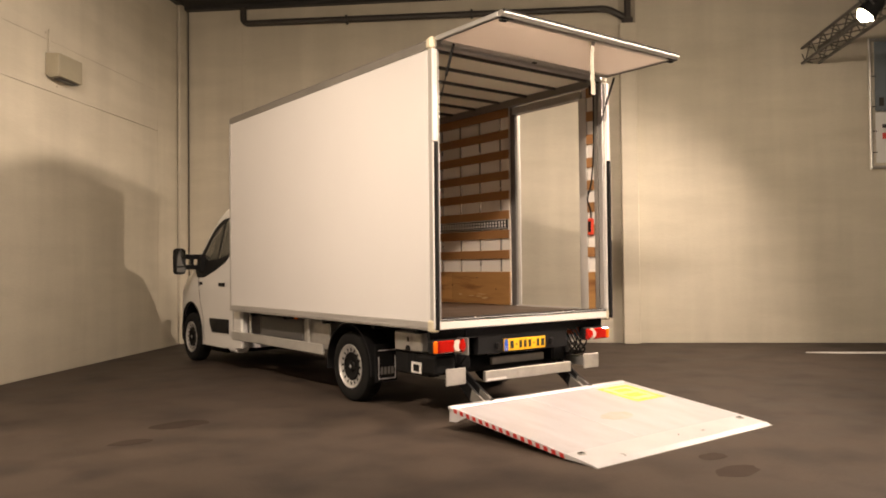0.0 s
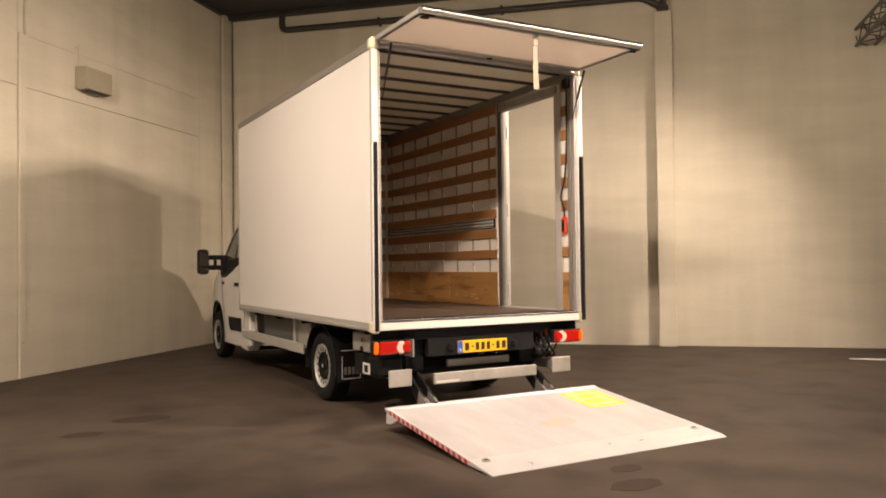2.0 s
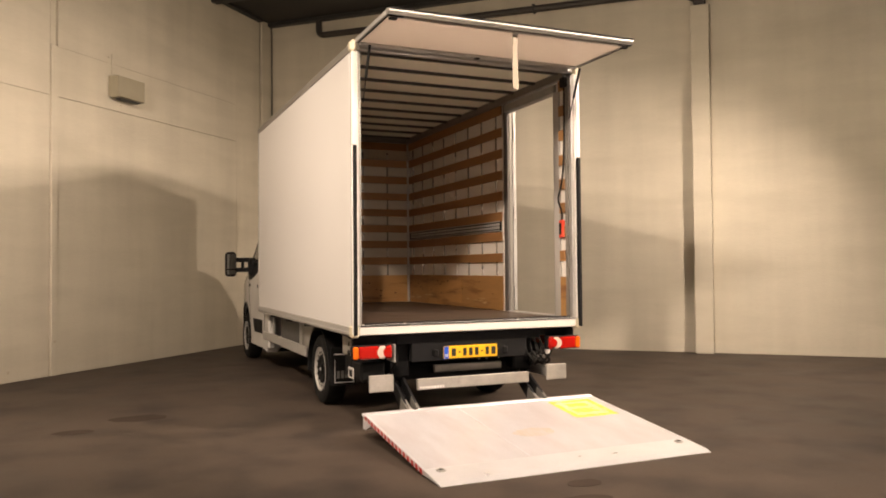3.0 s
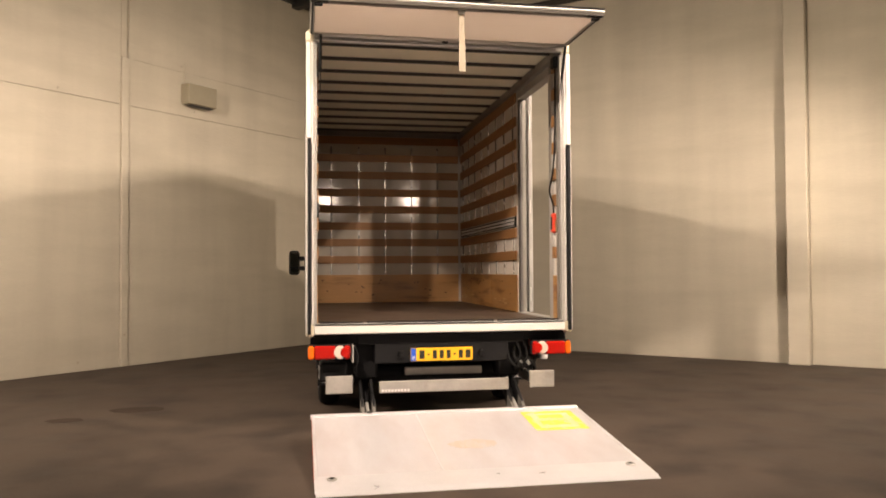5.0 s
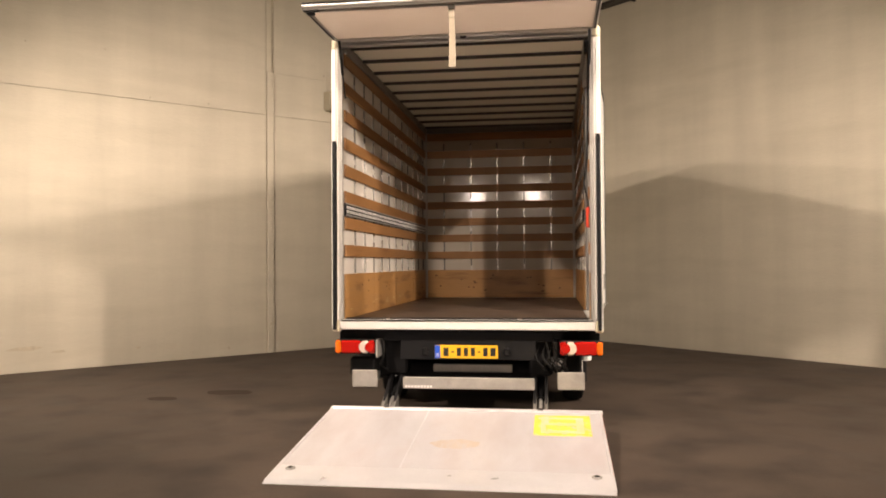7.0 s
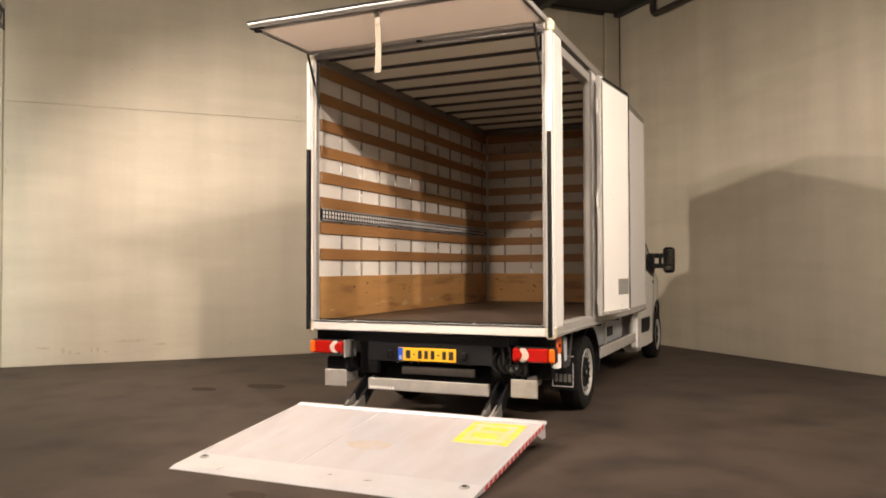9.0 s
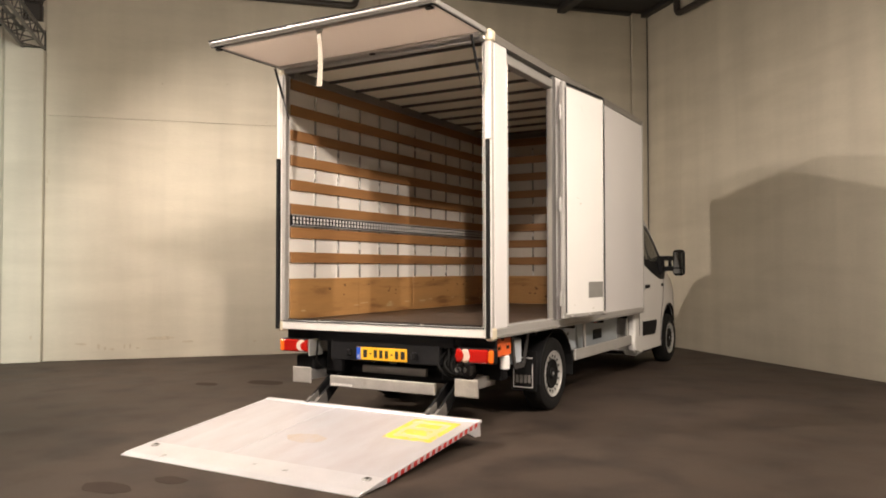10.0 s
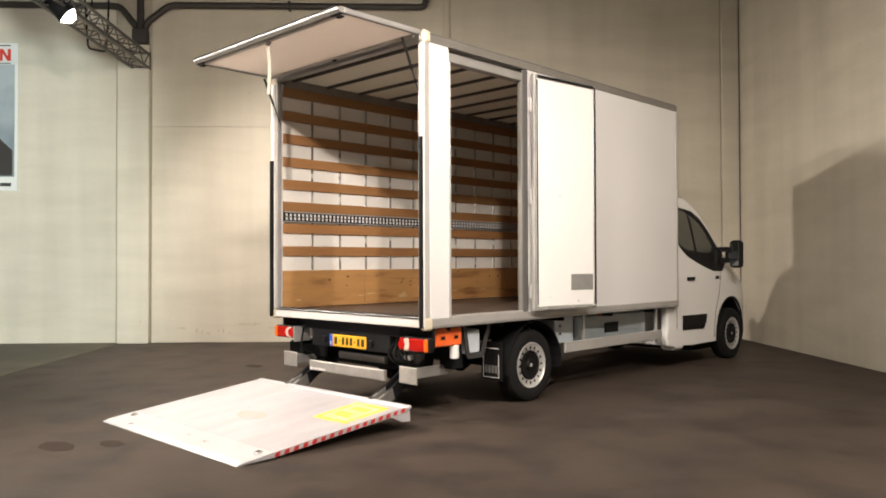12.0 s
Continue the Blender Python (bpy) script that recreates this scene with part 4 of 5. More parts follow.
def chassis():
    panel = part("rear_crossmember", prism([(-0.70, 0.78), (0.70, 0.78), (0.70, 0.70), (0.56, 0.70), (0.56, 0.545), (-0.56, 0.545), (-0.56, 0.70), (-0.70, 0.70)], 0.085, 0.15, "y", 0.006), CHASSIS, truck, "black steel rear panel")
    part("top_beam", block(-1.02, 1.00, 0.10, 0.22, 0.715, 0.785, 0.006), CHASSIS, panel)
    plate = part("number_plate", block(-0.268, 0.252, 0.070, 0.084, 0.558, 0.668, 0.006), PLATE_YELLOW, truck, "yellow number plate with blue band")
    part("blue_band", block(-0.266, -0.222, 0.0685, 0.0705, 0.561, 0.665, 0), PLATE_BLUE, plate)
    for k in range(3):
        part("band_mark", block(-0.256, -0.232, 0.0675, 0.0684, 0.575 + 0.01 * k, 0.579 + 0.01 * k, 0), WHITE_TAPE, plate)
    x = -0.195
    for w in (0.042, 0.022, 0.034, 0.034, 0.034, 0.022, 0.034, 0.042):
        tall = 0.034 if w > 0.03 else 0.006
        part("plate_bar", block(x, x + w, 0.0685, 0.0705, 0.613 - tall, 0.613 + tall, 0), PLATE_INK, plate)
        x += w + 0.0235
    for x in (-0.345, 0.325):
        part("plate_lamp", block(x - 0.025, x + 0.025, 0.05, 0.084, 0.585, 0.645, 0.01), BLACK, panel)
    for x in (-0.42, 0.42):
        part("frame_rail", block(x - 0.035, x + 0.035, 0.16, 4.5, 0.55, 0.74, 0.01), CHASSIS, truck)
    for y in (0.5, 1.0, 2.3, 3.2, 4.0):
        part("crossbar", block(-0.39, 0.39, y - 0.04, y + 0.04, 0.60, 0.70, 0.01), CHASSIS, truck)
    for y in (0.35, 1.05, 2.0, 2.9, 3.8):
        part("floor_bearer", block(-1.03, 1.01, y - 0.03, y + 0.03, 0.745, 0.818, 0.006), CHASSIS, truck)
    part("axle", tube([(-0.75, 1.56, 0.34), (0.75, 1.56, 0.34)], 0.06, 10), CHASSIS, truck, smooth=True)
    part("differential", lathe([(0.03, -0.13), (0.12, -0.08), (0.15, 0.0), (0.12, 0.08), (0.03, 0.13)], 16, "y"), CHASSIS, truck, smooth=True, m=pose(0, 1.56, 0.34))
    part("exhaust", tube([(0.2, 0.9, 0.46), (0.25, 2.2, 0.44), (0.25, 3.6, 0.44)], 0.05, 10), CHASSIS, truck, smooth=True)
    for x in (-0.62, 0.60):
        part("leaf_spring", tube([(x, 0.75, 0.56), (x, 1.2, 0.44), (x, 1.56, 0.41), (x, 1.95, 0.44), (x, 2.4, 0.56)], 0.03, 6), CHASSIS, truck)


chassis()


def tail_lift():
    """The carrier, arms and buffers of the lift below the box."""
    part("lift_tube", tube([(-0.60, 0.42, 0.42), (0.60, 0.42, 0.42)], 0.07, 12), CHASSIS, truck, smooth=True)
    beam = part("lift_beam", block(-0.530, 0.548, 0.028, 0.062, 0.312, 0.408, 0.006), ALU_PAD, truck, "scuffed aluminium under-run beam")
    for k in range(9):
        part("maker_bar", block(-0.51 + 0.026 * k, -0.492 + 0.026 * k, 0.0262, 0.0279, 0.323, 0.343, 0), WHITE_TAPE, beam)
    part("upper_beam", block(-0.30, 0.36, 0.20, 0.24, 0.43, 0.495, 0.005), ALU_PAD, truck)
    for s, x in ((-1, -0.850), (1, 0.838)):
        pad = part("buffer_plate", block(x - 0.108, x + 0.108, 0.030, 0.046, 0.318, 0.462, 0.012), ALU_PAD, truck, "square aluminium buffer plate")
        part("carrier_arm", block(x - 0.07 if s > 0 else x + 0.03, x - 0.03 if s > 0 else x + 0.07, 0.047, 0.62, 0.345, 0.435, 0.006), ALU_DULL, pad)
        part("bracket", block(x - 0.09, x + 0.09, 0.50, 0.62, 0.40, 0.74, 0.01), CHASSIS, pad)
    part("black_guard", block(-1.00, -0.78, 0.12, 0.40, 0.40, 0.56, 0.02), BLACK, truck)
    part("back_plate", block(-0.748, -0.736, -0.005, 0.195, 0.565, 0.715, 0.005), ALU_DULL, truck)
    for x in (-0.625, 0.595):
        for d in (-0.045, 0.045):
            arm = part("lift_arm", prism([(0.46, 0.46), (0.40, 0.50), (0.02, 0.27), (-0.155, 0.165), (-0.135, 0.10), (0.05, 0.16)], x + d - 0.012, x + d + 0.012, "x", 0.003), CHASSIS, truck, "dark steel lifting arm")
            part("arm_foot", prism([(0.03, 0.272), (-0.158, 0.168), (-0.140, 0.092), (0.06, 0.170)], x + d - 0.0135, x + d + 0.0135, "x", 0.003), ARM_FOOT, arm)
            part("pivot", tube([(x + d - 0.03, -0.13, 0.135), (x + d + 0.03, -0.13, 0.135)], 0.022, 10), STEEL_DARK, arm, smooth=True)
        part("ram", tube([(x, 0.42, 0.36), (x, 0.10, 0.23)], 0.030, 10), CHASSIS, truck, smooth=True)
        part("ram_rod", tube([(x, 0.12, 0.235), (x, -0.12, 0.14)], 0.016, 8), GALV, truck, smooth=True)
        part("arm_bracket", block(x - 0.10, x + 0.10, 0.22, 0.50, 0.40, 0.73, 0.02), CHASSIS, truck)
    for k in range(4):
        x = 0.58 + 0.055 * k
        part("hose", tube(bent([(x, 0.16, 0.66), (x - 0.03, 0.06 + 0.01 * (k % 3), 0.57), (x + 0.04, 0.05, 0.49 + 0.012 * (k % 2)), (x + 0.07, 0.16, 0.45), (x + 0.05, 0.30, 0.50)]), 0.010, 6), RUBBER, truck, smooth=True)
    part("valve_block", block(0.66, 0.80, 0.16, 0.28, 0.47, 0.56, 0.01), STEEL_DARK, truck)
    for k in range(2):
        part("valve_cap", lathe([(0.006, 0.0), (0.022, 0.002), (0.022, 0.03), (0.018, 0.034)], 10, "y"), GALV, truck, smooth=True, m=pose(0.70 + 0.055 * k, 0.128, 0.52))
    for k, x in enumerate((0.64, 0.70, 0.78, -0.72)):
        part("hose", tube(bent([(x, 0.10, 0.70), (x + 0.03, 0.05, 0.58), (x - 0.02, 0.09, 0.50), (x + 0.02, 0.22, 0.44)]), 0.009, 6), RUBBER, truck, smooth=True)


tail_lift()


def lift_platform():
    """A wedge-shaped platform lying on the floor."""
    slope = math.degrees(math.atan2(0.190 - 0.012, 1.55))
    m = pose(0, -0.155, 0.190, -slope * -1, 0, 0)
    # own frame: y runs to the tip at -1.56, z is proud of the tread
    x0, x1 = -1.07, 1.06
    body = part("lift_platform", prism([(0.0, 0.0), (-1.27, 0.0), (-1.27, -0.028), (0.0, -0.030)], x0 + 0.02, x1 - 0.02, "x", 0.002), PLATFORM, truck, "lowered aluminium tail lift platform, worn and scratched", m=m)
    part("ramp_edge", prism([(-1.271, 0.002), (-1.50, 0.002), (-1.56, -0.008), (-1.56, -0.014), (-1.271, -0.030)], x0 + 0.005, x1 - 0.005, "x"), RAMP, body, "bright smooth ramp edge")
    part("under_frame", prism([(-0.01, -0.031), (-1.24, -0.031), (-0.10, -0.115), (-0.03, -0.115)], x0 + 0.16, x1 - 0.16, "x", 0.002), ALU_DULL, body)
    part("rear_edge", block(x0 - 0.01, x1 + 0.01, -0.045, 0.012, -0.02, 0.006, 0.006), RAMP, body)
    part("edge_ridge", block(x0 + 0.04, x1 - 0.04, -0.062, -0.052, 0.001, 0.007, 0.002), RAMP, body)
    for s, x in ((-1, x0), (1, x1)):
        lo, hi = sorted((x, x - s * 0.019))
        side = part("side_edge", prism([(0.0, 0.004), (-1.27, 0.004), (-1.52, 0.001), (-1.52, -0.008), (-1.27, -0.034), (0.0, -0.040)], lo, hi, "x", 0.002), RAMP, body)
        part("end_bracket", prism([(0.0, -0.041), (-0.20, -0.041), (-0.09, -0.105), (-0.005, -0.12)], lo, hi, "x", 0.002), RAMP, body)
        lo, hi = sorted((x + s * 0.0008, x + s * 0.0025))
        for k in range(16):
            y = -0.05 - 0.078 * k
            part("red_stripe", prism([(y, -0.002), (y - 0.039, -0.002), (y - 0.052, -0.032), (y - 0.013, -0.032)], lo, hi, "x"), RED_TAPE, side)
    for x in (-0.965, 0.955):
        plug = part("warning_lamp", lathe([(0.005, 0.009), (0.024, 0.008), (0.032, 0.003), (0.032, 0.0)], 18, "z"), ALU_DULL, body, "round flush warning lamp", smooth=True, m=pose(x, -1.33, 0.0025))
        part("lamp_glass", lathe([(0.003, 0.012), (0.014, 0.0105), (0.016, 0.0092)], 12, "z"), BLACK, plug, smooth=True)
    # worn yellow square of outlined boxes
    for a, b, c, d in ((0.555, 0.965, -0.175, -0.125), (0.555, 0.965, -0.585, -0.53), (0.555, 0.605, -0.53, -0.175), (0.915, 0.965, -0.53, -0.175), (0.66, 0.86, -0.30, -0.22), (0.64, 0.86, -0.47, -0.36)):
        part("yellow_mark", block(a, b, c, d, 0.0004, 0.0016, 0), YELLOW, body, "worn yellow paint mark")
    part("yellow_wash", block(0.56, 0.96, -0.58, -0.13, 0.0001, 0.0003, 0), YELLOW_WORN, body, "rubbed off yellow paint")
    part("worn_mark", prism(blot(random.Random(21), 0.03, -0.82, 0.21, 0.11), 0.0004, 0.0012, "z"), ORANGE_WORN, body, "worn orange tinted patch")
    part("tread_seam", block(-0.276, -0.262, -1.26, -0.07, 0.0002, 0.0022, 0), RAMP, body, "bright worn seam between the treads")
    for x in (-0.625, 0.595):
        part("hinge_block", block(x - 0.09, x + 0.09, -0.06, 0.03, -0.10, -0.022, 0.01), STEEL_DARK, body)
    for x in (-0.625, 0.595):
        part("hinge_pin", block(x - 0.02, x + 0.02, -0.02, 0.016, -0.012, 0.016, 0.005), STEEL_DARK, body)


lift_platform()


# ---- wheels ----
def wheel(x, y, s, label, twin=False):
    """A tyre with a steel wheel; the outer face looks towards s."""
    m = pose(x, y, 0.345, 0, 0, 0 if s > 0 else 180)
    tyre = part("wheel", lathe([(0.215, -0.20), (0.30, -0.205), (0.330, -0.19), (0.345, -0.16), (0.345, -0.05), (0.332, -0.018), (0.30, 0.0), (0.235, -0.004), (0.205, -0.02), (0.205, -0.19), (0.215, -0.20)], 48, caps=(False, False)), RUBBER, truck, label, smooth=True, m=m)
    bm = bmesh.new()
    for k in range(48):
        a = 2 * math.pi * k / 48
        g = block(-0.15, -0.06, -0.004, 0.004, -0.004, 0.004, 0)
        bmesh.ops.translate(g, vec=(0, 0, 0.345), verts=g.verts)
        bmesh.ops.rotate(g, cent=(0, 0, 0), matrix=Matrix.Rotation(a, 3, "X"), verts=g.verts)
        merged(bm, g)
    part("tread", bm, RUBBER, tyre)
    part("rim", lathe([(0.200, -0.12), (0.216, -0.025), (0.218, -0.006), (0.210, -0.004), (0.202, -0.016), (0.192, -0.020), (0.150, -0.024), (0.136, -0.034), (0.125, -0.06), (0.10, -0.075), (0.02, -0.075)], 40, caps=(False, True)), RIM, tyre, "silver steel wheel with dark vent holes", smooth=True)
    hole = block(-0.001, 0.003, -0.015, 0.015, -0.0115, 0.0115, 0.0014)
    mesh = bpy.data.meshes.new("vent_hole")
    hole.to_mesh(mesh)
    hole.free()
    mesh.materials.append(HUB_DARK)
    for k in range(16):
        a = 2 * math.pi * k / 16
        piece("vent_hole", mesh, tyre, pose(-0.0225, 0.167 * math.cos(a), 0.167 * math.sin(a)) @ pose(0, 0, 0, math.degrees(a), 0, 0))
    part("hub", lathe([(0.142, -0.040), (0.139, -0.020), (0.129, -0.016), (0.125, -0.018), (0.09, -0.030), (0.055, -0.030), (0.045, -0.016), (0.03, -0.013), (0.004, -0.013)], 28), HUB_DARK, tyre, smooth=True)
    part("cap_mark", lathe([(0.018, -0.0128), (0.016, -0.010), (0.002, -0.009)], 12), RIM, tyre, smooth=True)


wheel(-0.985, 1.56, -1, "rear wheel with black tyre and silver steel rim")
wheel(0.985, 1.53, 1, "rear wheel with black tyre and silver steel rim")
wheel(-0.985, 6.0, -1, "front wheel with black tyre and silver steel rim")
wheel(0.975, 6.02, 1, "front wheel with black tyre and silver steel rim")


def mudguards():
    for s in (-1, 1):
        x = 1.0 * s
        lo, hi = sorted((x, x - s * 0.26))
        outer, inner = [], []
        for k in range(15):
            a = radians(-8 + 196 * k / 14)
            outer.append((1.56 + 0.43 * math.cos(a), 0.345 + 0.43 * math.sin(a)))
            inner.append((1.56 + 0.415 * math.cos(a), 0.345 + 0.415 * math.sin(a)))
        guard = part("mudguard", prism([p for p in outer] + inner[::-1], lo, hi, "x"), BLACK, truck, "black plastic mudguard")
        lo, hi = sorted((x + s * 0.002, x - s * 0.25))
        flap = part("mud_flap", block(lo, hi, 1.06, 1.072, 0.24, 0.60, 0.004), BLACK, truck, "black rubber mud flap with a white outline")
        a, b = sorted((x - s * 0.035, x - s * 0.225))
        tall = ((a, b, 0.533, 0.541), (a, b, 0.267, 0.273), (a, a + 0.005, 0.273, 0.48), (b - 0.005, b, 0.273, 0.48))
        for p, q, z0, z1 in tall:
            part("outline", block(p, q, 1.0565, 1.0595, z0, z1, 0), WHITE_TAPE, flap)
        for k in range(4):
            part("logo_bar", block(a + 0.022 + 0.04 * k, a + 0.05 + 0.04 * k, 1.0565, 1.0595, 0.31, 0.38, 0), ARM_FOOT, flap)


mudguards()


def under_sides():
    # left side: guard rail, posts, tank
    for s in (-1, 1):
        x = 1.0 * s + (-0.01 if s < 0 else 0.0)
        lo, hi = sorted((x, x - s * 0.03))
        rail = part("side_guard", block(lo, hi, 2.06, 4.46 if s < 0 else 4.02, 0.415, 0.525, 0.008), GALV, truck, "galvanised side guard rail")
        for y in (2.44, 3.95):
            part("guard_post", block(*sorted((x - s * 0.031, x - s * 0.055)), y - 0.018, y + 0.018, 0.43, 0.80, 0.004), GALV, rail)
    part("tool_box", block(-0.93, -0.55, 2.05, 2.62, 0.46, 0.76, 0.012), ALU_PAD, truck, "dark grey steel box under the body")
    part("fuel_tank", block(-0.90, -0.52, 2.70, 3.85, 0.42, 0.76, 0.03), POST_GREY, truck, "dark grey steel tank under the body")
    box = part("chassis_box", block(0.55, 0.90, 2.02, 2.34, 0.50, 0.78, 0.012), PALE_BLUE, truck, "pale grey blue bracket box")
    for z in (0.60, 0.68):
        part("bolt", lathe([(0.004, 0.006), (0.016, 0.005), (0.016, 0.0)], 10), STEEL_DARK, box, smooth=True, m=pose(0.9005, 2.10, z))
    part("battery_box", block(0.52, 0.86, 2.46, 3.88, 0.47, 0.76, 0.02), BLUE_STEEL, truck, "pale grey blue box between chassis and guard")
    part("box_opening", block(0.861, 0.872, 2.98, 3.26, 0.55, 0.66, 0.006), BLACK, truck)
    cover = part("cover_box", block(-0.97, -0.60, 0.36, 0.78, 0.575, 0.745, 0.01), ALU_PAD, truck, "grey steel cover box")
    part("lock_hole", block(-0.974, -0.9705, 0.55, 0.575, 0.66, 0.70, 0.001), BLACK, cover)
    part("lock_cut", prism([(0.53, 0.58), (0.60, 0.58), (0.60, 0.605), (0.585, 0.625), (0.545, 0.625), (0.53, 0.605)], -0.9745, -0.9705, "x"), BLACK, cover)
    part("warning_label", block(-1.004, -1.000, 0.32, 0.47, 0.40, 0.495, 0), WHITE_TAPE, truck, "white label with black sign")
    part("label_sign", block(-1.0075, -1.0045, 0.355, 0.435, 0.415, 0.475, 0), BLACK, truck)
    # filler: solid black in place of the shaded gap behind the rear wheel
    part("shade_block", block(-0.93, -0.70, 0.30, 0.84, 0.36, 0.57, 0.02), BLACK, truck, "black block standing in for the dark void behind the wheel")
    for s, mat in ((-1, LENS_ORANGE), (1, LENS_RED)):
        part("side_marker", block(*sorted((s * 0.985, s * 1.0)), 2.66, 2.72, 0.755, 0.785, 0.004), mat, truck, "small side marker lamp")
    # right rear: orange pump cover, valve block and frame
    pump = part("pump_cover", block(0.86, 1.01, 0.19, 0.52, 0.62, 0.78, 0.015), ORANGE, truck, "bright orange pump unit cover")
    for y in (0.28, 0.44):
        part("pump_slot", block(1.0105, 1.014, y - 0.025, y + 0.025, 0.68, 0.71, 0.003), BLACK, pump)
    part("white_bottle", lathe([(0.02, -0.075), (0.040, -0.068), (0.040, 0.035), (0.014, 0.055), (0.014, 0.08)], 14, "z"), POSTER_WHITE, truck, "small white fluid bottle", smooth=True, m=pose(0.98, 0.45, 0.58))
    part("control_case", block(0.78, 0.985, 0.60, 0.78, 0.53, 0.74, 0.012), PALE_BLUE, truck, "pale blue valve case")
    part("case_frame", prism([(0.535, 0.79), (0.585, 0.52), (0.605, 0.49), (0.79, 0.49), (0.82, 0.52), (0.91, 0.79), (0.865, 0.79), (0.785, 0.545), (0.77, 0.53), (0.635, 0.53), (0.622, 0.545), (0.578, 0.79)], 0.988, 1.002, "x"), STEEL_DARK, truck, "dark steel strap frame")


under_sides()


# ---- the cab ----
CAB_X = -0.01


def lerp_table(table, y):
    for (a, *va), (b, *vb) in zip(table, table[1:]):
        if y <= b:
            t = (y - a) / (b - a)
            t = max(0.0, min(1.0, t))
            return [p + (q - p) * t for p, q in zip(va, vb)]
    return table[-1][1:]


#        y     half   roof  low
CAB = [(4.33, 0.985, 2.19, 0.30), (4.80, 0.99, 2.22, 0.28), (5.10, 0.99, 2.18, 0.28), (5.30, 0.99, 2.07, 0.28), (5.50, 0.99, 1.88, 0.28),
       (5.78, 0.985, 1.54, 0.28), (5.98, 0.98, 1.36, 0.28), (6.25, 0.965, 1.20, 0.28), (6.48, 0.93, 1.07, 0.28), (6.66, 0.86, 0.94, 0.30), (6.78, 0.72, 0.78, 0.34)]


def cab_half(y, z):
    """Half the cab's width at a place: upright to the belt, leaning in above it."""
    half, roof, low = lerp_table(CAB, y)
    lean = max(0.0, z - 1.15)
    sill = max(0.0, 0.42 - z)
    return half - 0.16 * lean - 0.05 * lean * lean - 0.25 * sill * sill


def cab_shell():
    bm = bmesh.new()
    rings = []
    y = CAB[0][0]
    stations = [CAB[0][0] + (CAB[-1][0] - CAB[0][0]) * k / 30 for k in range(31)]
    for y in stations:
        half, roof, low = lerp_table(CAB, y)
        outline = []
        for k in range(13):
            z = low + (roof - 0.10 - low) * k / 12
            outline.append((cab_half(y, z), z))
        top = cab_half(y, roof - 0.10)
        for k in range(1, 5):
            a = radians(90 * k / 4)
            outline.append((top - 0.12 * (1 - math.cos(a)), roof - 0.10 + 0.10 * math.sin(a)))
        full = [(x, z) for x, z in outline] + [(-x, z) for x, z in reversed(outline)]
        rings.append([bm.verts.new((CAB_X + x, y, z)) for x, z in full])
    for a, b in zip(rings, rings[1:]):
        n = len(a)
        for i in range(n):
            j = (i + 1) % n
            bm.faces.new((a[i], a[j], b[j], b[i]))
    bm.faces.new(rings[0])
    bm.faces.new(rings[-1])
    bmesh.ops.recalc_face_normals(bm, faces=bm.faces)
    shell = part("cab_body", bm, PAINT, None, smooth=False)
    cut = part("cut", merged(lathe([(0.475, 0.60), (0.475, 1.3)], 48), lathe([(0.475, -1.3), (0.475, -0.60)], 48)), PAINT)
    cut.matrix_world = pose(CAB_X, 5.98, 0.37)
    mod = shell.modifiers.new("arch", "BOOLEAN")
    mod.object, mod.operation, mod.solver = cut, "DIFFERENCE", "EXACT"
    bpy.context.view_layer.update()
    done = bpy.data.meshes.new_from_object(shell.evaluated_get(bpy.context.evaluated_depsgraph_get()))
    shell.modifiers.clear()
    shell.data = done
    bpy.data.objects.remove(cut)
    done.polygons.foreach_set("use_smooth", [True] * len(done.polygons))
    done.set_sharp_from_angle(angle=radians(40))
    shell.parent = truck
    tagged(shell, "white painted driver's cab")
    return shell


cab = cab_shell()


def on_side(s, outline, proud, mat, name, parent, label="", depth=0.006):
    """A curved plate that follows the cab's side. Outline in (y, z), convex."""
    bm = bmesh.new()
    cy = sum(p[0] for p in outline) / len(outline)
    cz = sum(p[1] for p in outline) / len(outline)
    rings = []
    for f, lift in ((1.0, -depth), (1.0, 0.0), (0.97, 0.001), (0.6, 0.001), (0.25, 0.001)):
        ring = []
        for y, z in outline:
            yy, zz = cy + (y - cy) * f, cz + (z - cz) * f
            ring.append(bm.verts.new((CAB_X + s * (cab_half(yy, zz) + proud + lift), yy, zz)))
        rings.append(ring)
    for a, b in zip(rings, rings[1:]):
        for i in range(len(a)):
            j = (i + 1) % len(a)
            bm.faces.new((a[i], a[j], b[j], b[i]))
    bm.faces.new(rings[-1])
    bm.faces.new(rings[0])
    bmesh.ops.recalc_face_normals(bm, faces=bm.faces)
    return part(name, bm, mat, parent, label, smooth=True)


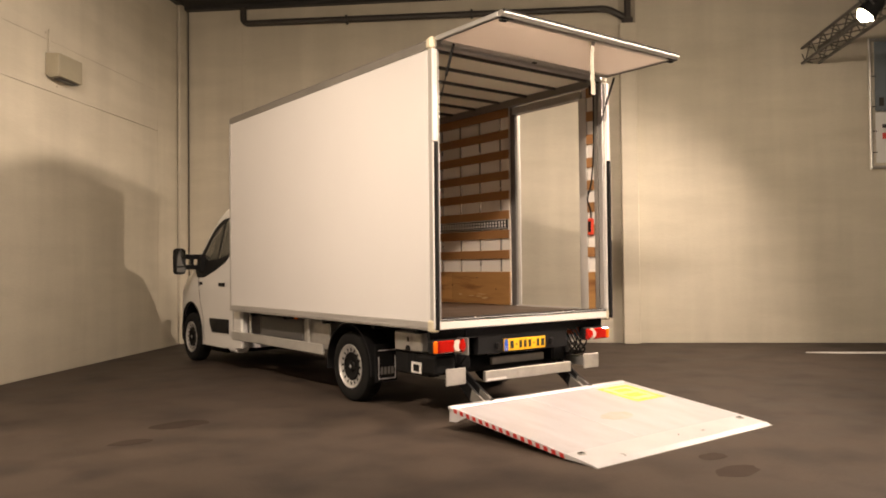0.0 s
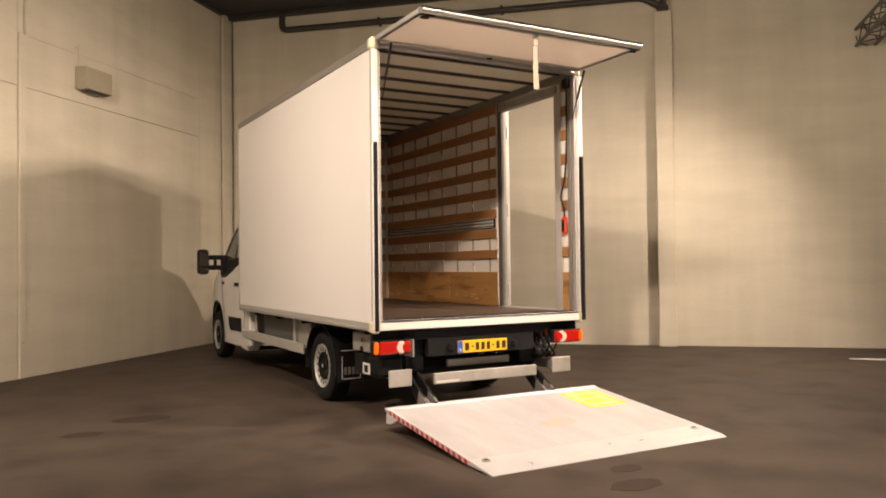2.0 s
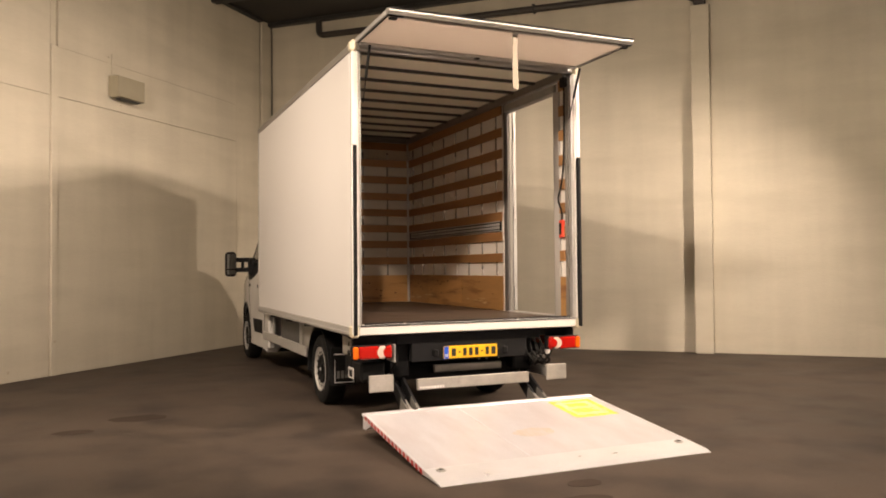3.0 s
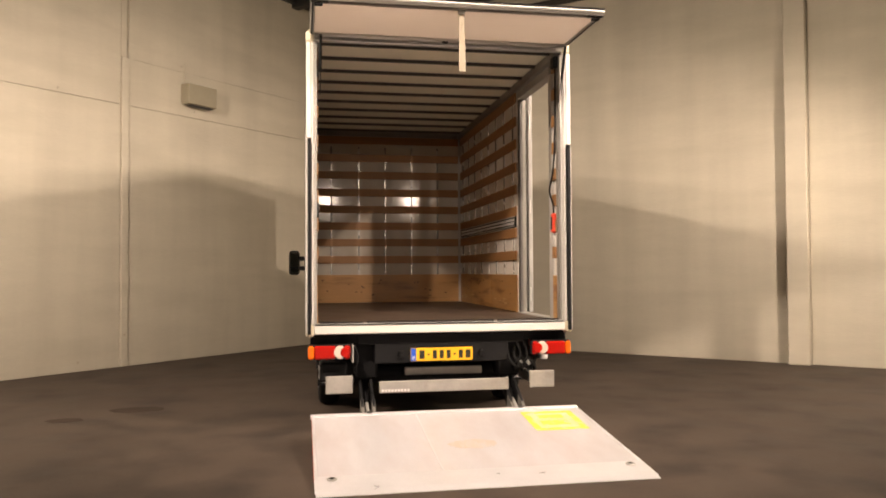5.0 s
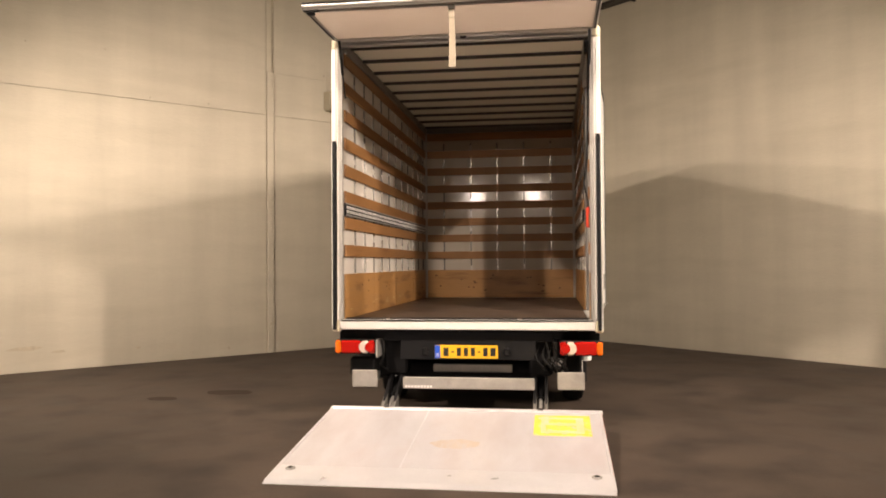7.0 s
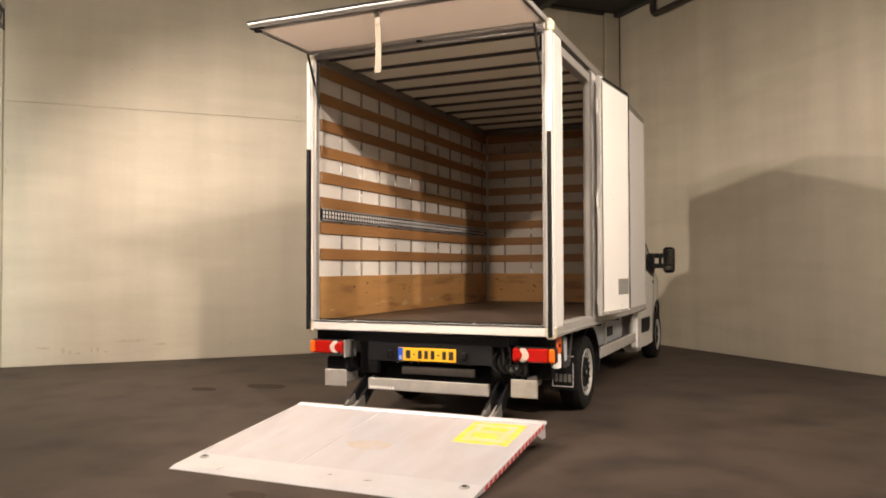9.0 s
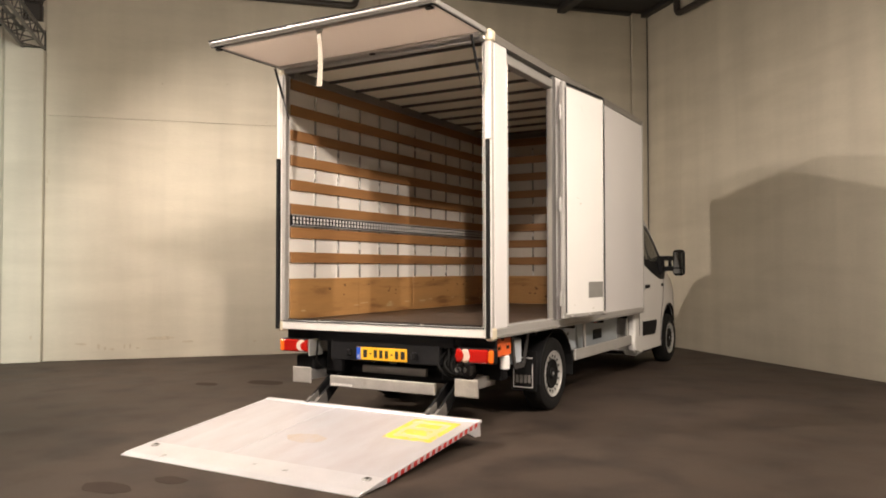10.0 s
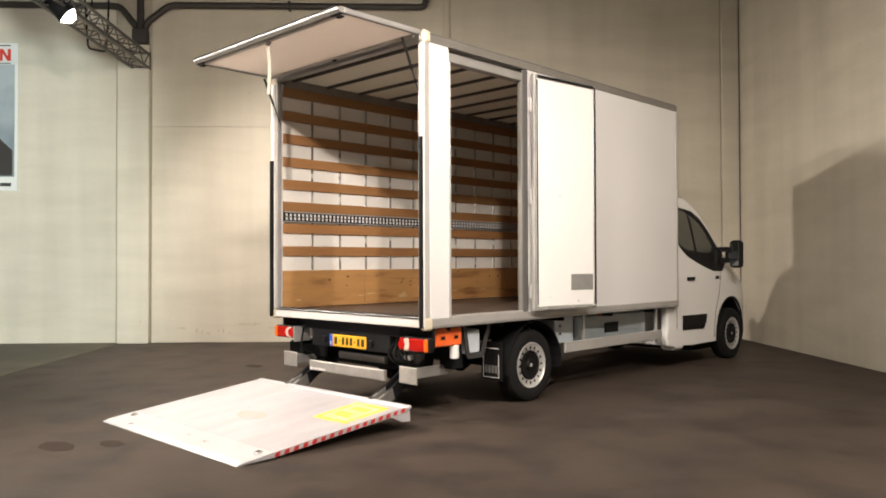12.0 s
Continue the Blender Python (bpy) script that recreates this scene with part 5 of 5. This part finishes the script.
def cab_details():
    window = [(4.62, 1.52), (4.78, 1.40), (5.10, 1.29), (5.45, 1.20), (5.72, 1.20), (5.85, 1.31), (5.68, 1.53), (5.50, 1.74), (5.35, 1.89), (5.14, 1.99), (4.75, 2.03), (4.50, 2.01), (4.47, 1.93), (4.54, 1.70)]
    glass = [(4.64, 1.53), (4.80, 1.48), (5.00, 1.46), (4.99, 1.955), (4.80, 1.98), (4.56, 1.965), (4.54, 1.90), (4.59, 1.72)]
    quarter = [(5.06, 1.455), (5.36, 1.44), (5.54, 1.49), (5.40, 1.68), (5.27, 1.82), (5.05, 1.93)]
    for s in (-1, 1):
        frame_part = on_side(s, window, 0.004, BLACK, "side_window", cab, "dark cab side window")
        on_side(s, glass, 0.010, GLASS_DARK, "pane", frame_part)
        on_side(s, quarter, 0.010, GLASS_DARK, "pane", frame_part)
        on_side(s, [(4.56, 0.48), (5.12, 0.47), (5.20, 0.56), (5.22, 0.655), (4.56, 0.66)], 0.012, BLACK, "rubbing_strip", cab, "black plastic rubbing strip")
        handle = on_side(s, [(4.68, 1.09), (4.88, 1.09), (4.88, 1.135), (4.68, 1.135)], 0.016, BLACK, "door_handle", cab, "black door handle")
        on_side(s, [(5.50, 1.10), (5.60, 1.10), (5.60, 1.14), (5.50, 1.14)], 0.006, BLACK, "side_repeater", cab)
        # door seams
        for path in ([(4.43, 0.50), (4.42, 1.2), (4.45, 2.05)], [(5.44, 0.34), (5.48, 0.66), (5.60, 0.90), (5.66, 1.20)]):
            pts = []
            for (ya, za), (yb, zb) in zip(path, path[1:]):
                for k in range(5):
                    y, z = ya + (yb - ya) * k / 4, za + (zb - za) * k / 4
                    pts.append((CAB_X + s * (cab_half(y, z) + 0.0005), y, z))
            part("door_seam", tube(pts, 0.004, 5), STEEL_DARK, cab)
        # wheel arch lip
        pts = []
        for k in range(17):
            a = radians(-12 + 204 * k / 16)
            y, z = 5.98 + 0.475 * math.cos(a), 0.37 + 0.475 * math.sin(a)
            pts.append((CAB_X + s * (cab_half(y, z) - 0.004), y, z))
        part("arch_lip", tube(pts, 0.014, 6), BLACK, cab, smooth=True)
        # mirror on a double arm
        mx = 1.225 * s + CAB_X - 0.025
        mirror = part("wing_mirror", rounded(mx - 0.080, mx + 0.080, 5.60, 5.74, 1.245, 1.61, 0.05), BLACK, truck, "tall black wing mirror on a double arm")
        part("mirror_glass", block(mx - 0.060, mx + 0.060, 5.593, 5.599, 1.36, 1.58, 0.002), MIRROR, mirror)
        part("lower_glass", block(mx - 0.060, mx + 0.060, 5.593, 5.599, 1.275, 1.345, 0.002), MIRROR, mirror)
        for z, h in ((1.345, 0.034), (1.49, 0.034)):
            part("arm", rounded(*sorted((0.90 * s + CAB_X, mx - s * 0.07)), 5.62, 5.69, z - h, z + h, 0.015), BLACK, mirror)
        part("arm_bridge", rounded(*sorted((1.06 * s + CAB_X, 1.10 * s + CAB_X)), 5.625, 5.685, 1.34, 1.50, 0.012), BLACK, mirror)
        part("arm_foot", block(*sorted((0.88 * s + CAB_X, 1.0 * s + CAB_X)), 5.50, 5.70, 1.26, 1.52, 0.03), BLACK, mirror)
    # windscreen, bonnet grille, bumper, lamps: seen past the cab's edges at most
    bm = bmesh.new()
    w = [(-0.80, 5.92, 1.44), (0.78, 5.92, 1.44), (0.70, 5.30, 2.09), (-0.72, 5.30, 2.09)]
    n = Vector((0, 0.69, 0.72))
    lo = [bm.verts.new(Vector(p) + n * -0.01) for p in w]
    hi = [bm.verts.new(Vector(p) + n * 0.012) for p in w]
    bm.faces.new(lo)
    bm.faces.new(hi)
    for i in range(4):
        j = (i + 1) % 4
        bm.faces.new((lo[i], lo[j], hi[j], hi[i]))
    bmesh.ops.recalc_face_normals(bm, faces=bm.faces)
    part("windscreen", bm, GLASS_DARK, cab)
    part("front_bumper", block(-0.80, 0.78, 6.50, 6.84, 0.27, 0.62, 0.05), BLACK, cab)
    part("roof_fairing", prism([(4.34, 2.12), (4.34, 2.34), (4.52, 2.30), (4.85, 2.20), (4.85, 2.12)], -0.82, 0.80, "x", 0.02), PAINT, cab)
    part("cab_step", block(-0.99, -0.80, 4.36, 4.62, 0.24, 0.42, 0.03), PAINT, cab)
    part("cab_step", block(0.78, 0.97, 4.36, 4.62, 0.24, 0.42, 0.03), PAINT, cab)
    # light coloured deflectors between cab and body
    for s in (-1, 1):
        lo, hi = sorted((s * 1.0, s * 0.90))
        part("rear_corner_trim", prism([(4.14, 0.79), (4.16, 0.56), (4.12, 0.42), (4.17, 0.31), (4.36, 0.28), (4.36, 0.79)], lo, hi, "x", 0.02), PAINT, truck, "white body corner trim behind the cab")
    arc = [radians(-33 + 246 * k / 28) for k in range(29)]
    part("inner_arch", prism([(5.98 + 0.472 * math.cos(a), 0.372 + 0.472 * math.sin(a)) for a in arc], CAB_X - 0.605, CAB_X + 0.605, "x"), BLACK, cab, "black wheel housing")
    for s in (-1, 1):
        ring = [(5.98 + 0.474 * math.cos(a), 0.372 + 0.474 * math.sin(a)) for a in arc[2:-2]]
        ring += [(5.98 + 0.458 * math.cos(a), 0.372 + 0.458 * math.sin(a)) for a in reversed(arc[2:-2])]
        lo, hi = sorted((CAB_X + s * 0.60, CAB_X + s * 0.925))
        part("arch_liner", prism(ring, lo, hi, "x"), BLACK, cab, "black plastic arch liner")


cab_details()
stains()
